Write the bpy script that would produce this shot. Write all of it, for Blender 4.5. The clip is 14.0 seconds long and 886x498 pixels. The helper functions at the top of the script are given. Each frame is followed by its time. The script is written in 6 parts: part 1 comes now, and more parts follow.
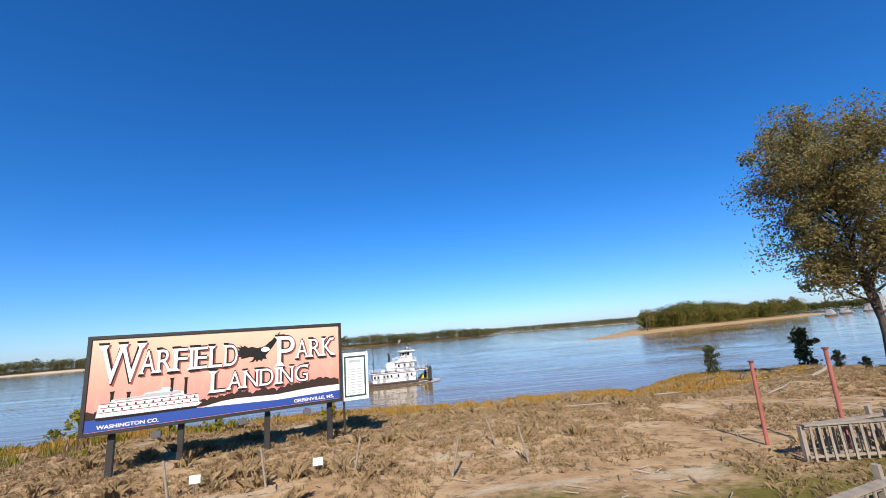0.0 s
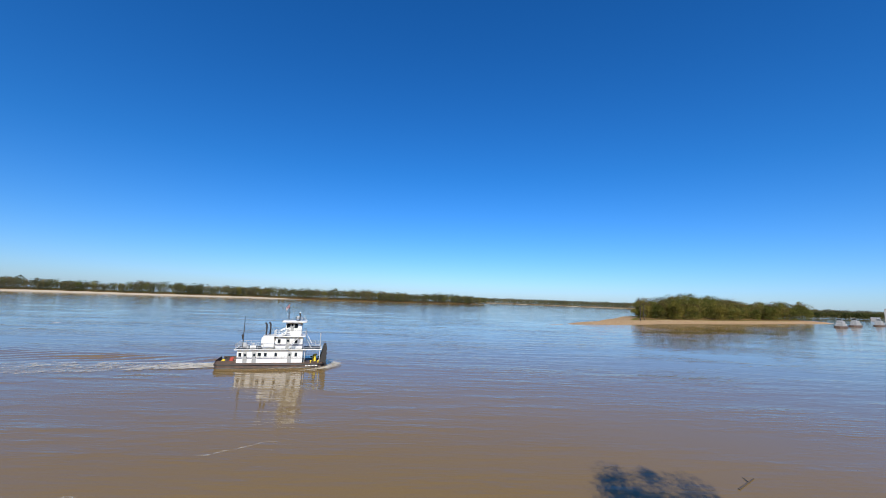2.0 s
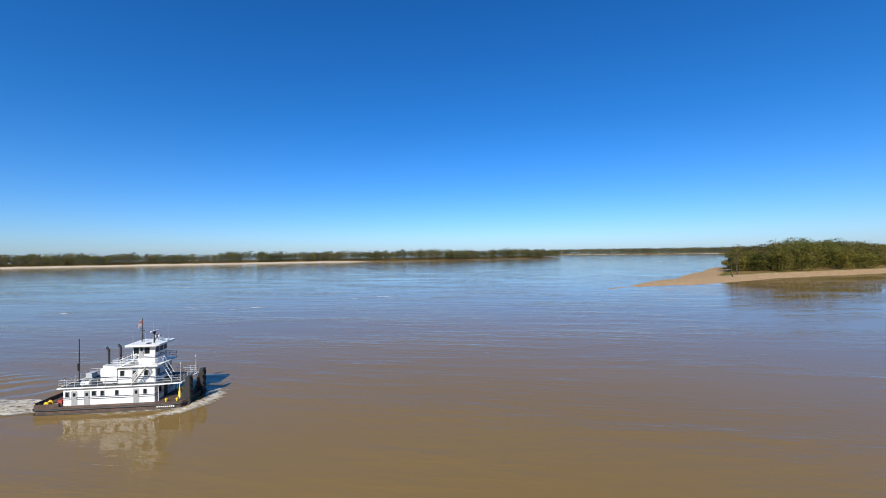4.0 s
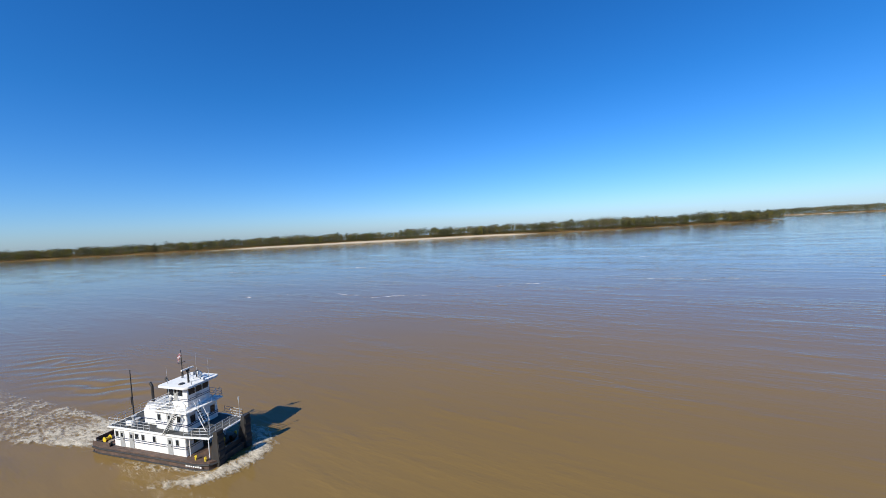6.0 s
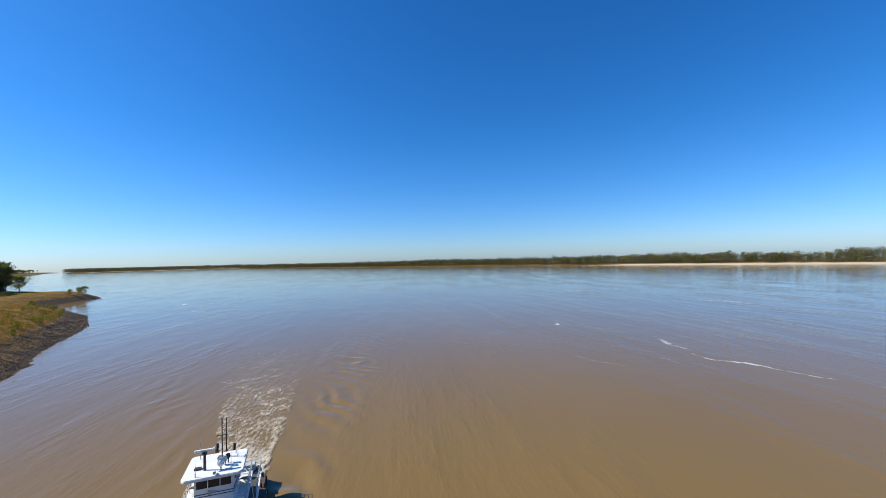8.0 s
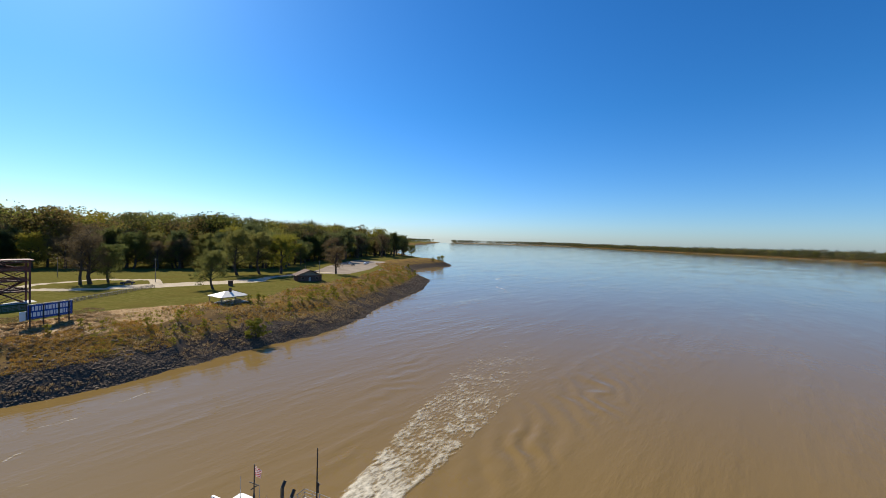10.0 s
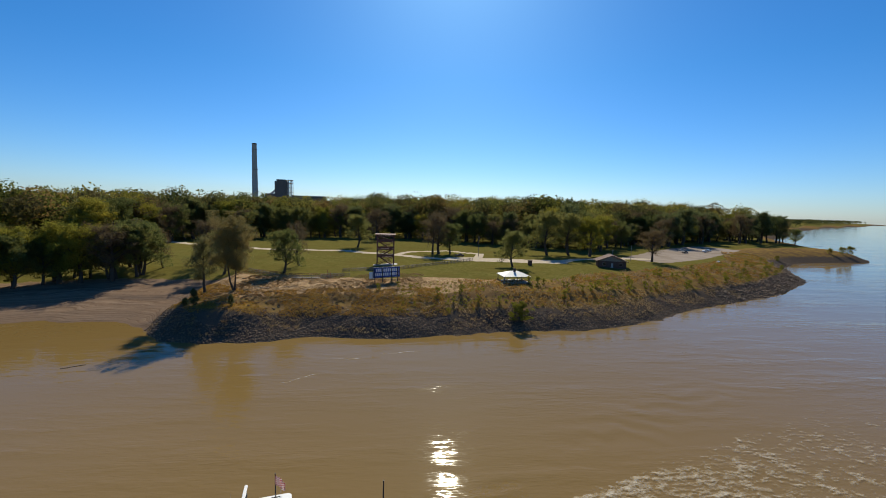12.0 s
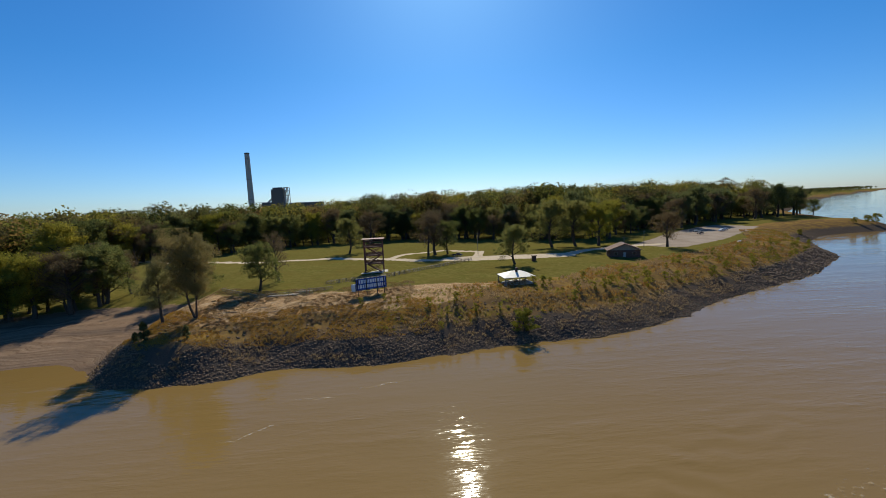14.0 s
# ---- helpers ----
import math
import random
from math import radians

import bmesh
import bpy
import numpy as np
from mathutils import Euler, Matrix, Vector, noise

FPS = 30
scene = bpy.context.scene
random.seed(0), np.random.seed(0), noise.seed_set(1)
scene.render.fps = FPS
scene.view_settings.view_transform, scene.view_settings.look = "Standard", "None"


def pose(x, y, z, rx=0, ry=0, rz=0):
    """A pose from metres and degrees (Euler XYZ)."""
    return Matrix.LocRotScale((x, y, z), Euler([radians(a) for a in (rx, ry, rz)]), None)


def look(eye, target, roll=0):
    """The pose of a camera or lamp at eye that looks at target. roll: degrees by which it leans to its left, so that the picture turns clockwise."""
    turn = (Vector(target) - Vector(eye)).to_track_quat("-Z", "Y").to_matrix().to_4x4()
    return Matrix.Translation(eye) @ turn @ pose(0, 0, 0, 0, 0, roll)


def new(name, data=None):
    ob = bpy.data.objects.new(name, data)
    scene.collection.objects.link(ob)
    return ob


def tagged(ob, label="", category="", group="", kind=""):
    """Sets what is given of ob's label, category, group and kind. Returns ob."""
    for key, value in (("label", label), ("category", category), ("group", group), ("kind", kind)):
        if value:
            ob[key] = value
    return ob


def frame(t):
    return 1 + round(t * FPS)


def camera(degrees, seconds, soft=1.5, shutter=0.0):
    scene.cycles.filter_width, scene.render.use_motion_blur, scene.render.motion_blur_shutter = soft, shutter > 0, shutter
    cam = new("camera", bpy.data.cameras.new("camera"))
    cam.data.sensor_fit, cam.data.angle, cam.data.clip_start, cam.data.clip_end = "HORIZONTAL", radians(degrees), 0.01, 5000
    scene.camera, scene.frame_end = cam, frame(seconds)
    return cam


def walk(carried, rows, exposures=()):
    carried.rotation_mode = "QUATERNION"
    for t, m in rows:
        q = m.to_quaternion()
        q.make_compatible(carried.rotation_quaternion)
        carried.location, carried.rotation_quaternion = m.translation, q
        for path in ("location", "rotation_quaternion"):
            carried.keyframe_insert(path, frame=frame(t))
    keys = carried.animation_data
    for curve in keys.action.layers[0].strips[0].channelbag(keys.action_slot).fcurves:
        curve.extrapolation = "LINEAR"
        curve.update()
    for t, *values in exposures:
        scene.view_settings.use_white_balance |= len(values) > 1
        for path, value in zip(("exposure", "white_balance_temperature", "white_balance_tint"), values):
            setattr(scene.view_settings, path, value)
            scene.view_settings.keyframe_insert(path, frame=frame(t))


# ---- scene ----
cam = camera(96.0, 14.0, soft=0.9)
PATH = [
    (0.0, pose(-1.45, -3.67, 13.46, 102.29, 4.44, -2.64)),
    (0.5, pose(-0.67, 2.88, 13.25, 102.73, 9.83, -6.43)),
    (1.0, pose(0.94, 9.68, 14.75, 98.59, 5.27, -6.10)),
    (1.5, pose(8.92, 19.80, 14.48, 97.86, 0.67, -4.93)),
    (2.0, pose(21.16, 33.24, 15.98, 97.19, -2.09, -2.98)),
    (2.5, pose(28.95, 46.81, 17.41, 94.95, -0.54, 0.23)),
    (5.0, pose(55.36, 81.27, 27.26, 88.34, -0.76, 18.17)),
    (5.5, pose(53.33, 90.80, 27.82, 87.45, 0.17, 26.29)),
    (6.0, pose(50.92, 101.07, 28.49, 87.12, 3.12, 31.87)),
    (6.5, pose(48.11, 111.63, 28.25, 87.55, 3.83, 40.31)),
    (7.0, pose(43.12, 122.65, 27.64, 90.05, 2.13, 53.08)),
    (7.5, pose(38.96, 134.63, 28.36, 91.42, 1.93, 68.16)),
    (8.0, pose(35.08, 145.81, 29.55, 91.61, 1.48, 83.39)),
    (8.5, pose(29.81, 153.79, 29.98, 91.20, 1.24, 94.25)),
    (9.0, pose(24.58, 158.00, 32.05, 90.67, -0.32, 105.06)),
    (11.5, pose(-16.54, 162.01, 34.65, 85.56, -1.31, 165.22)),
    (12.0, pose(-19.80, 158.60, 35.26, 84.46, -1.53, 175.88)),
    (12.5, pose(-21.80, 155.20, 35.18, 83.00, -0.60, 178.61)),
    (13.0, pose(-23.40, 151.00, 34.60, 79.46, 4.35, 174.58)),
    (13.5, pose(-24.75, 146.56, 34.89, 79.81, 3.80, 174.95)),
    (14.0, pose(-26.08, 141.70, 35.71, 83.90, 2.72, 176.26)),
]

walk(cam, PATH, [(0.0, 0.56, 6350, 10), (1.0, 0.42, 6250, 9), (2.5, 0.33, 6150, 7), (5.0, 0.36, 6200, 7), (8.0, 0.5, 6400, 6), (9.0, 0.57, 6650, 5), (11.5, 0.14, 6850, 3), (14.0, 0.1, 6850, 3)])

# ---- world, sun ----
SUN_DIR = Vector((-0.08, -0.83, 0.66)).normalized()
world = bpy.data.worlds.new("world")
scene.world = world
world.use_nodes = True
wt = world.node_tree
sky = wt.nodes.new("ShaderNodeTexSky")
sky.sky_type = "NISHITA"
sky.sun_disc = False
sky.sun_elevation = math.asin(SUN_DIR.z)
sky.sun_rotation = math.radians(185.5)
sky.altitude = 0
sky.air_density = 1.0
sky.dust_density = 0.4
sky.ozone_density = 6.0
tone = wt.nodes.new("ShaderNodeHueSaturation")
tone.inputs["Saturation"].default_value = 1.2
tone.inputs["Value"].default_value = 1.0
wt.links.new(sky.outputs[0], tone.inputs["Color"])
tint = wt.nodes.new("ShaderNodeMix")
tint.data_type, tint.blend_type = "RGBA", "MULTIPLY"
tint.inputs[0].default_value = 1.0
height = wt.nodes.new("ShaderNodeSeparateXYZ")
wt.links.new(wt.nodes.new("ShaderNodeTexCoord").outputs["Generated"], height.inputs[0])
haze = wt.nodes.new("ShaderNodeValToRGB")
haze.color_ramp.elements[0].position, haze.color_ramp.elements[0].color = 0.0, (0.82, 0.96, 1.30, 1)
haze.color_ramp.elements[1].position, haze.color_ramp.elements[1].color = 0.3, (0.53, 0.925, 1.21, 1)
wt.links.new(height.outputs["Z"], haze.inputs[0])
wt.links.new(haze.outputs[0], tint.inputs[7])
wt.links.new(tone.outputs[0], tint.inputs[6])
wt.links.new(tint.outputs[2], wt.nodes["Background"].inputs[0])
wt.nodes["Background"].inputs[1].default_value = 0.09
sun_data = bpy.data.lights.new("sun", "SUN")
sun_data.energy = 5.0
sun_data.angle = math.radians(0.53)
sun_data.color = (1.0, 0.93, 0.82)
sun = new("sun", sun_data)
sun.matrix_world = look(SUN_DIR * 300, (0, 0, 0))

# ---- materials ----


class Nodes:
    """Small helper that builds a node material."""

    def __init__(self, name, rough=0.8, metal=0.0, spec=0.5):
        self.mat = bpy.data.materials.new(name)
        self.mat.use_nodes = True
        self.t = self.mat.node_tree
        self.bsdf = self.t.nodes["Principled BSDF"]
        self.bsdf.inputs["Roughness"].default_value = rough
        self.bsdf.inputs["Metallic"].default_value = metal
        self.bsdf.inputs["Specular IOR Level"].default_value = spec
        self.pos = self.t.nodes.new("ShaderNodeNewGeometry").outputs["Position"]

    def link(self, a, b):
        self.t.links.new(a, b)

    def noise(self, scale, detail=4.0, rough=0.55, stretch=None, local=False):
        n = self.t.nodes.new("ShaderNodeTexNoise")
        n.inputs["Scale"].default_value = scale
        n.inputs["Detail"].default_value = detail
        n.inputs["Roughness"].default_value = rough
        src = self.pos
        if local:
            src = self.t.nodes.new("ShaderNodeTexCoord").outputs["Object"]
        if stretch:
            m = self.t.nodes.new("ShaderNodeMapping")
            m.inputs["Scale"].default_value = stretch
            self.link(src, m.inputs[0])
            src = m.outputs[0]
        self.link(src, n.inputs["Vector"])
        return n.outputs["Fac"]

    def ramp(self, fac, stops):
        r = self.t.nodes.new("ShaderNodeValToRGB")
        while len(r.color_ramp.elements) < len(stops):
            r.color_ramp.elements.new(0.5)
        for e, (p, c) in zip(r.color_ramp.elements, stops):
            e.position = p
            e.color = (*c, 1) if len(c) == 3 else c
        self.link(fac, r.inputs[0])
        return r.outputs[0]

    def mix(self, fac, a, b, mode="MIX"):
        m = self.t.nodes.new("ShaderNodeMix")
        m.data_type = "RGBA"
        m.blend_type = mode
        for sock, v in ((m.inputs[0], fac), (m.inputs[6], a), (m.inputs[7], b)):
            if isinstance(v, (int, float)):
                sock.default_value = v
            elif isinstance(v, tuple):
                sock.default_value = (*v, 1)
            else:
                self.link(v, sock)
        return m.outputs[2]

    def math(self, op, a, b=0.0, clamp=False):
        m = self.t.nodes.new("ShaderNodeMath")
        m.operation = op
        m.use_clamp = clamp
        for sock, v in ((m.inputs[0], a), (m.inputs[1], b)):
            if isinstance(v, (int, float)):
                sock.default_value = v
            else:
                self.link(v, sock)
        return m.outputs[0]

    def attr(self, name):
        a = self.t.nodes.new("ShaderNodeAttribute")
        a.attribute_name = name
        return a.outputs["Fac"]

    def color(self, c):
        if isinstance(c, tuple):
            self.bsdf.inputs["Base Color"].default_value = (*c, 1)
        else:
            self.link(c, self.bsdf.inputs["Base Color"])
        return self

    def rough(self, r):
        self.link(r, self.bsdf.inputs["Roughness"])
        return self

    def bump(self, height, strength=0.3, distance=0.02):
        b = self.t.nodes.new("ShaderNodeBump")
        b.inputs["Strength"].default_value = strength
        b.inputs["Distance"].default_value = distance
        self.link(height, b.inputs["Height"])
        old = self.bsdf.inputs["Normal"]
        if old.is_linked:
            self.link(old.links[0].from_socket, b.inputs["Normal"])
        self.link(b.outputs[0], self.bsdf.inputs["Normal"])
        return self


def worn(name, base, other, scale=2.0, rough=0.7, metal=0.0, bump=0.15, local=True, dirt=0.4):
    """A painted or raw surface with stains at two scales and a fine relief."""
    n = Nodes(name, rough, metal)
    a = n.noise(scale, 6, 0.65, local=local)
    b = n.noise(scale * 9, 4, 0.6, local=local)
    c = n.mix(n.math("MULTIPLY", n.ramp(a, [(0.45, (0, 0, 0)), (0.72, (1, 1, 1))]), dirt), base, other)
    c = n.mix(n.math("MULTIPLY", b, 0.25), c, other)
    n.color(c)
    n.rough(n.math("ADD", n.math("MULTIPLY", a, 0.3), rough - 0.15))
    n.bump(b, bump, 0.01)
    return n.mat


def foliage(name, stops, trans=0.25, treewise=False):
    """Leaves: colour varies from clump to clump and light passes through."""
    n = Nodes(name, 0.75, 0.0, 0.06)
    g = n.t.nodes.new("ShaderNodeNewGeometry").outputs["Random Per Island"]
    o = n.attr("tone") if treewise else n.t.nodes.new("ShaderNodeObjectInfo").outputs["Random"]
    big = n.noise(0.12, 2)
    f = n.math("ADD", n.math("MULTIPLY", g, 0.25 if treewise else 0.42), n.math("MULTIPLY", n.math("ADD", n.math("MULTIPLY", o, 1.6 if treewise else 1.0), n.math("MULTIPLY", big, 0.4 if treewise else 1.0)), 0.38 if treewise else 0.3))
    col = n.ramp(f, stops)
    n.color(col)
    tr = n.t.nodes.new("ShaderNodeBsdfTranslucent")
    n.link(col, tr.inputs[0])
    mx = n.t.nodes.new("ShaderNodeMixShader")
    mx.inputs[0].default_value = trans
    n.link(n.bsdf.outputs[0], mx.inputs[1])
    n.link(tr.outputs[0], mx.inputs[2])
    n.link(mx.outputs[0], n.t.nodes["Material Output"].inputs[0])
    return n.mat


def make_ground(name):
    n = Nodes(name, 1.0, 0.0, 0.0)
    fine, mid, big = n.noise(6, 6, 0.7), n.noise(0.6, 6, 0.65), n.noise(0.08, 4, 0.6)
    grass = n.mix(n.ramp(mid, [(0.35, (0, 0, 0)), (0.65, (1, 1, 1))]), (0.095, 0.09, 0.02), (0.16, 0.132, 0.04))
    grass = n.mix(n.ramp(big, [(0.4, (0, 0, 0)), (0.7, (1, 1, 1))]), grass, (0.125, 0.10, 0.027))
    dry = n.mix(n.ramp(mid, [(0.35, (0, 0, 0)), (0.62, (1, 1, 1))]), (0.30, 0.18, 0.092), (0.45, 0.305, 0.165))
    dry = n.mix(n.ramp(n.noise(1.7, 6, 0.75), [(0.50, (0, 0, 0)), (0.62, (1, 1, 1))]), dry, (0.17, 0.11, 0.058))
    dry = n.mix(n.ramp(n.noise(0.30, 6, 0.7, stretch=(0.7, 1.6, 1)), [(0.56, (0, 0, 0)), (0.66, (1, 1, 1))]), dry, (0.43, 0.335, 0.225))
    dry = n.mix(n.ramp(n.noise(9, 5, 0.8), [(0.55, (0, 0, 0)), (0.75, (1, 1, 1))]), dry, (0.38, 0.29, 0.18))
    weed = n.mix(n.ramp(n.noise(0.45, 5, 0.7), [(0.35, (0, 0, 0)), (0.65, (1, 1, 1))]), (0.30, 0.175, 0.05), (0.22, 0.15, 0.04))
    weed = n.mix(n.ramp(fine, [(0.4, (0, 0, 0)), (0.75, (1, 1, 1))]), weed, (0.15, 0.09, 0.04))
    weed = n.mix(n.ramp(n.noise(0.16, 6, 0.7), [(0.38, (0, 0, 0)), (0.56, (1, 1, 1))]), weed, (0.14, 0.088, 0.042))
    rock = n.mix(n.ramp(fine, [(0.3, (0, 0, 0)), (0.7, (1, 1, 1))]), (0.035, 0.028, 0.022), (0.14, 0.105, 0.078))
    sand = n.mix(n.ramp(mid, [(0.3, (0, 0, 0)), (0.7, (1, 1, 1))]), (0.43, 0.34, 0.24), (0.54, 0.45, 0.34))
    mud = n.mix(n.ramp(n.noise(1.0, 4, 0.6, stretch=(0.03, 0.03, 9)), [(0.38, (0, 0, 0)), (0.62, (1, 1, 1))]), (0.14, 0.092, 0.06), (0.245, 0.17, 0.115))
    mud = n.mix(n.ramp(mid, [(0.45, (0, 0, 0)), (0.7, (1, 1, 1))]), mud, (0.20, 0.13, 0.085))
    gravel = n.mix(n.ramp(fine, [(0.35, (0, 0, 0)), (0.7, (1, 1, 1))]), (0.27, 0.215, 0.17), (0.36, 0.30, 0.25))
    gravel = n.mix(n.ramp(big, [(0.4, (0, 0, 0)), (0.65, (1, 1, 1))]), gravel, (0.24, 0.19, 0.145))
    jag = n.math("MULTIPLY", n.math("SUBTRACT", n.noise(0.35, 6, 0.7), 0.5), 0.9)

    def zone(attr_name):
        return n.ramp(n.math("ADD", n.attr(attr_name), n.math("MULTIPLY", jag, 1.9) if attr_name == "rock" else jag), [(0.42, (0, 0, 0)), (0.58, (1, 1, 1))])

    c = grass
    for z, col in (("dry", dry), ("weed", weed), ("rock", rock), ("mud", mud), ("gravel", gravel), ("sand", sand)):
        c = n.mix(zone(z), c, col)
    n.color(c)
    n.bump(mid, 0.6, 0.25)
    n.bump(fine, 0.5, 0.06)
    return n.mat


def make_water(name):
    n = Nodes(name, 0.06, 0.0, 0.5)
    n.bsdf.inputs["IOR"].default_value = 1.23
    big = n.noise(0.012, 3, 0.5, stretch=(0.5, 1.2, 1))
    n.color(n.mix(n.ramp(big, [(0.35, (0, 0, 0)), (0.65, (1, 1, 1))]), (0.176, 0.110, 0.036), (0.194, 0.123, 0.043)))
    rip = n.noise(0.9, 4, 0.6, stretch=(0.8, 1.4, 1))
    chop = n.noise(0.16, 3, 0.55, stretch=(0.6, 1.3, 1))
    calm = n.ramp(n.noise(0.03, 6, 0.62, stretch=(0.45, 1.5, 1)), [(0.40, (0.06, 0.06, 0.06)), (0.64, (1, 1, 1))])
    calm = n.math("MULTIPLY", calm, n.ramp(n.noise(0.11, 5, 0.6, stretch=(0.28, 1.5, 1)), [(0.3, (0.2, 0.2, 0.2)), (0.7, (1, 1, 1))]))
    n.rough(n.math("ADD", n.math("MULTIPLY", calm, 0.05), 0.035))
    n.bump(n.math("MULTIPLY", chop, calm), 0.28, 0.8)
    n.bump(n.math("MULTIPLY", rip, calm), 0.22, 0.14)
    n.bump(n.math("MULTIPLY", n.noise(0.33, 3, 0.5, stretch=(0.6, 1.2, 1)), calm), 0.18, 0.5)
    return n.mat


M_GROUND = make_ground("ground")
M_WATER = make_water("river_water")
M_BARK = worn("bark", (0.075, 0.055, 0.04), (0.03, 0.022, 0.016), 6, 0.95, bump=0.8)
M_LEAF_FALL = foliage("leaves_autumn", [(0.15, (0.12, 0.125, 0.05)), (0.45, (0.21, 0.185, 0.075)), (0.8, (0.34, 0.235, 0.085))], 0.5)
M_LEAF_GREEN = foliage("leaves_green", [(0.15, (0.095, 0.11, 0.035)), (0.5, (0.16, 0.17, 0.05)), (0.85, (0.27, 0.225, 0.07))], 0.62)
M_LEAF_GOLD = foliage("leaves_gold", [(0.15, (0.15, 0.15, 0.027)), (0.5, (0.255, 0.232, 0.033)), (0.85, (0.36, 0.277, 0.045))], 0.5)
M_LEAF_BROWN = foliage("leaves_brown", [(0.15, (0.112, 0.084, 0.049)), (0.5, (0.168, 0.119, 0.063)), (0.85, (0.224, 0.154, 0.07))], 0.4)
M_LEAF_DARK = foliage("leaves_dark", [(0.15, (0.085, 0.10, 0.045)), (0.5, (0.13, 0.145, 0.055)), (0.85, (0.22, 0.195, 0.065))], 0.62)
M_WEED = foliage("weed_blades", [(0.12, (0.24, 0.19, 0.04)), (0.35, (0.42, 0.26, 0.055)), (0.55, (0.48, 0.28, 0.065)), (0.7, (0.33, 0.165, 0.05)), (0.9, (0.16, 0.095, 0.04))], 0.35)
M_STRAW = foliage("straw_blades", [(0.15, (0.25, 0.165, 0.08)), (0.5, (0.42, 0.295, 0.155)), (0.85, (0.54, 0.40, 0.23))], 0.45)
M_ROCK = worn("riprap_stone", (0.19, 0.115, 0.065), (0.065, 0.042, 0.026), 1.2, 0.9, bump=0.5, dirt=0.8, local=False)
M_WHITE = worn("white_paint", (0.78, 0.77, 0.74), (0.45, 0.36, 0.27), 1.1, 0.45, bump=0.05, dirt=0.25)
M_BLACK = worn("black_paint", (0.022, 0.021, 0.02), (0.06, 0.045, 0.035), 2, 0.55, bump=0.1)
M_HULL = worn("rusty_hull", (0.055, 0.038, 0.03), (0.17, 0.095, 0.06), 1.5, 0.7, bump=0.3, dirt=0.8)
M_DECK = worn("deck_grey", (0.042, 0.045, 0.046), (0.11, 0.095, 0.08), 1.0, 0.75, bump=0.2, dirt=0.6)
M_NAVY = worn("navy_stripe", (0.015, 0.02, 0.07), (0.05, 0.05, 0.09), 3, 0.5)
M_YELLOW = worn("yellow_paint", (0.75, 0.55, 0.03), (0.35, 0.22, 0.04), 3, 0.5)
M_RED = worn("red_paint", (0.42, 0.05, 0.03), (0.2, 0.05, 0.03), 3, 0.6)
M_GREYDOOR = worn("grey_paint", (0.34, 0.34, 0.33), (0.2, 0.17, 0.14), 3, 0.6)
M_GLASS = Nodes("dark_glass", 0.05).color((0.012, 0.016, 0.02)).mat
M_WOOD = worn("weathered_wood", (0.30, 0.245, 0.185), (0.13, 0.10, 0.075), 3, 0.9, bump=0.4, dirt=0.7)
M_RUST = worn("red_brown_steel", (0.19, 0.06, 0.042), (0.085, 0.036, 0.028), 3, 0.75, bump=0.3, dirt=0.6)
M_REDPOLE = worn("faded_red_pole", (0.36, 0.10, 0.075), (0.22, 0.07, 0.045), 3, 0.7, bump=0.2, dirt=0.7)
M_ROOFSHEET = worn("pale_roof_metal", (0.66, 0.62, 0.56), (0.4, 0.34, 0.28), 0.8, 0.5, bump=0.1)
M_SHINGLE = worn("brown_shingle", (0.12, 0.055, 0.036), (0.055, 0.032, 0.024), 2, 0.9, bump=0.4, dirt=0.7)
M_BRICK = worn("dark_brick", (0.12, 0.06, 0.042), (0.055, 0.034, 0.026), 2, 0.9, bump=0.3, dirt=0.6)
M_CONCRETE = worn("concrete", (0.42, 0.40, 0.37), (0.25, 0.23, 0.21), 0.4, 0.85, bump=0.2)
M_STEELDARK = worn("dark_steel", (0.09, 0.085, 0.085), (0.16, 0.13, 0.11), 0.3, 0.6, bump=0.1)
M_GREY = worn("light_grey_metal", (0.45, 0.45, 0.45), (0.3, 0.28, 0.26), 2, 0.5, bump=0.1)
M_PAPER = worn("white_board", (0.80, 0.79, 0.76), (0.6, 0.57, 0.52), 2, 0.6, bump=0.03, dirt=0.3)
M_TYRE = Nodes("rubber", 0.9).color((0.025, 0.024, 0.023)).mat

# ---- mesh helpers ----


def soup(name, verts, faces, mat, smooth=False):
    me = bpy.data.meshes.new(name)
    verts = np.asarray(verts, dtype=np.float32).reshape(-1, 3)
    faces = np.asarray(faces, dtype=np.int32)
    k = faces.shape[1]
    me.vertices.add(len(verts))
    me.vertices.foreach_set("co", verts.ravel())
    me.loops.add(faces.size)
    me.loops.foreach_set("vertex_index", faces.ravel())
    me.polygons.add(len(faces))
    me.polygons.foreach_set("loop_start", np.arange(0, faces.size, k, dtype=np.int32))
    me.polygons.foreach_set("loop_total", np.full(len(faces), k, dtype=np.int32))
    me.polygons.foreach_set("use_smooth", np.full(len(faces), smooth, dtype=bool))
    me.update(calc_edges=True)
    me.materials.append(mat)
    return me


def part(name, bm, mat, parent=None, label="", smooth=False):
    me = bpy.data.meshes.new(name)
    bmesh.ops.recalc_face_normals(bm, faces=bm.faces)
    bm.to_mesh(me)
    bm.free()
    me.materials.append(mat)
    if smooth:
        me.shade_smooth()
    ob = new(name, me)
    ob.parent = parent
    if label:
        tagged(ob, label)
    return ob


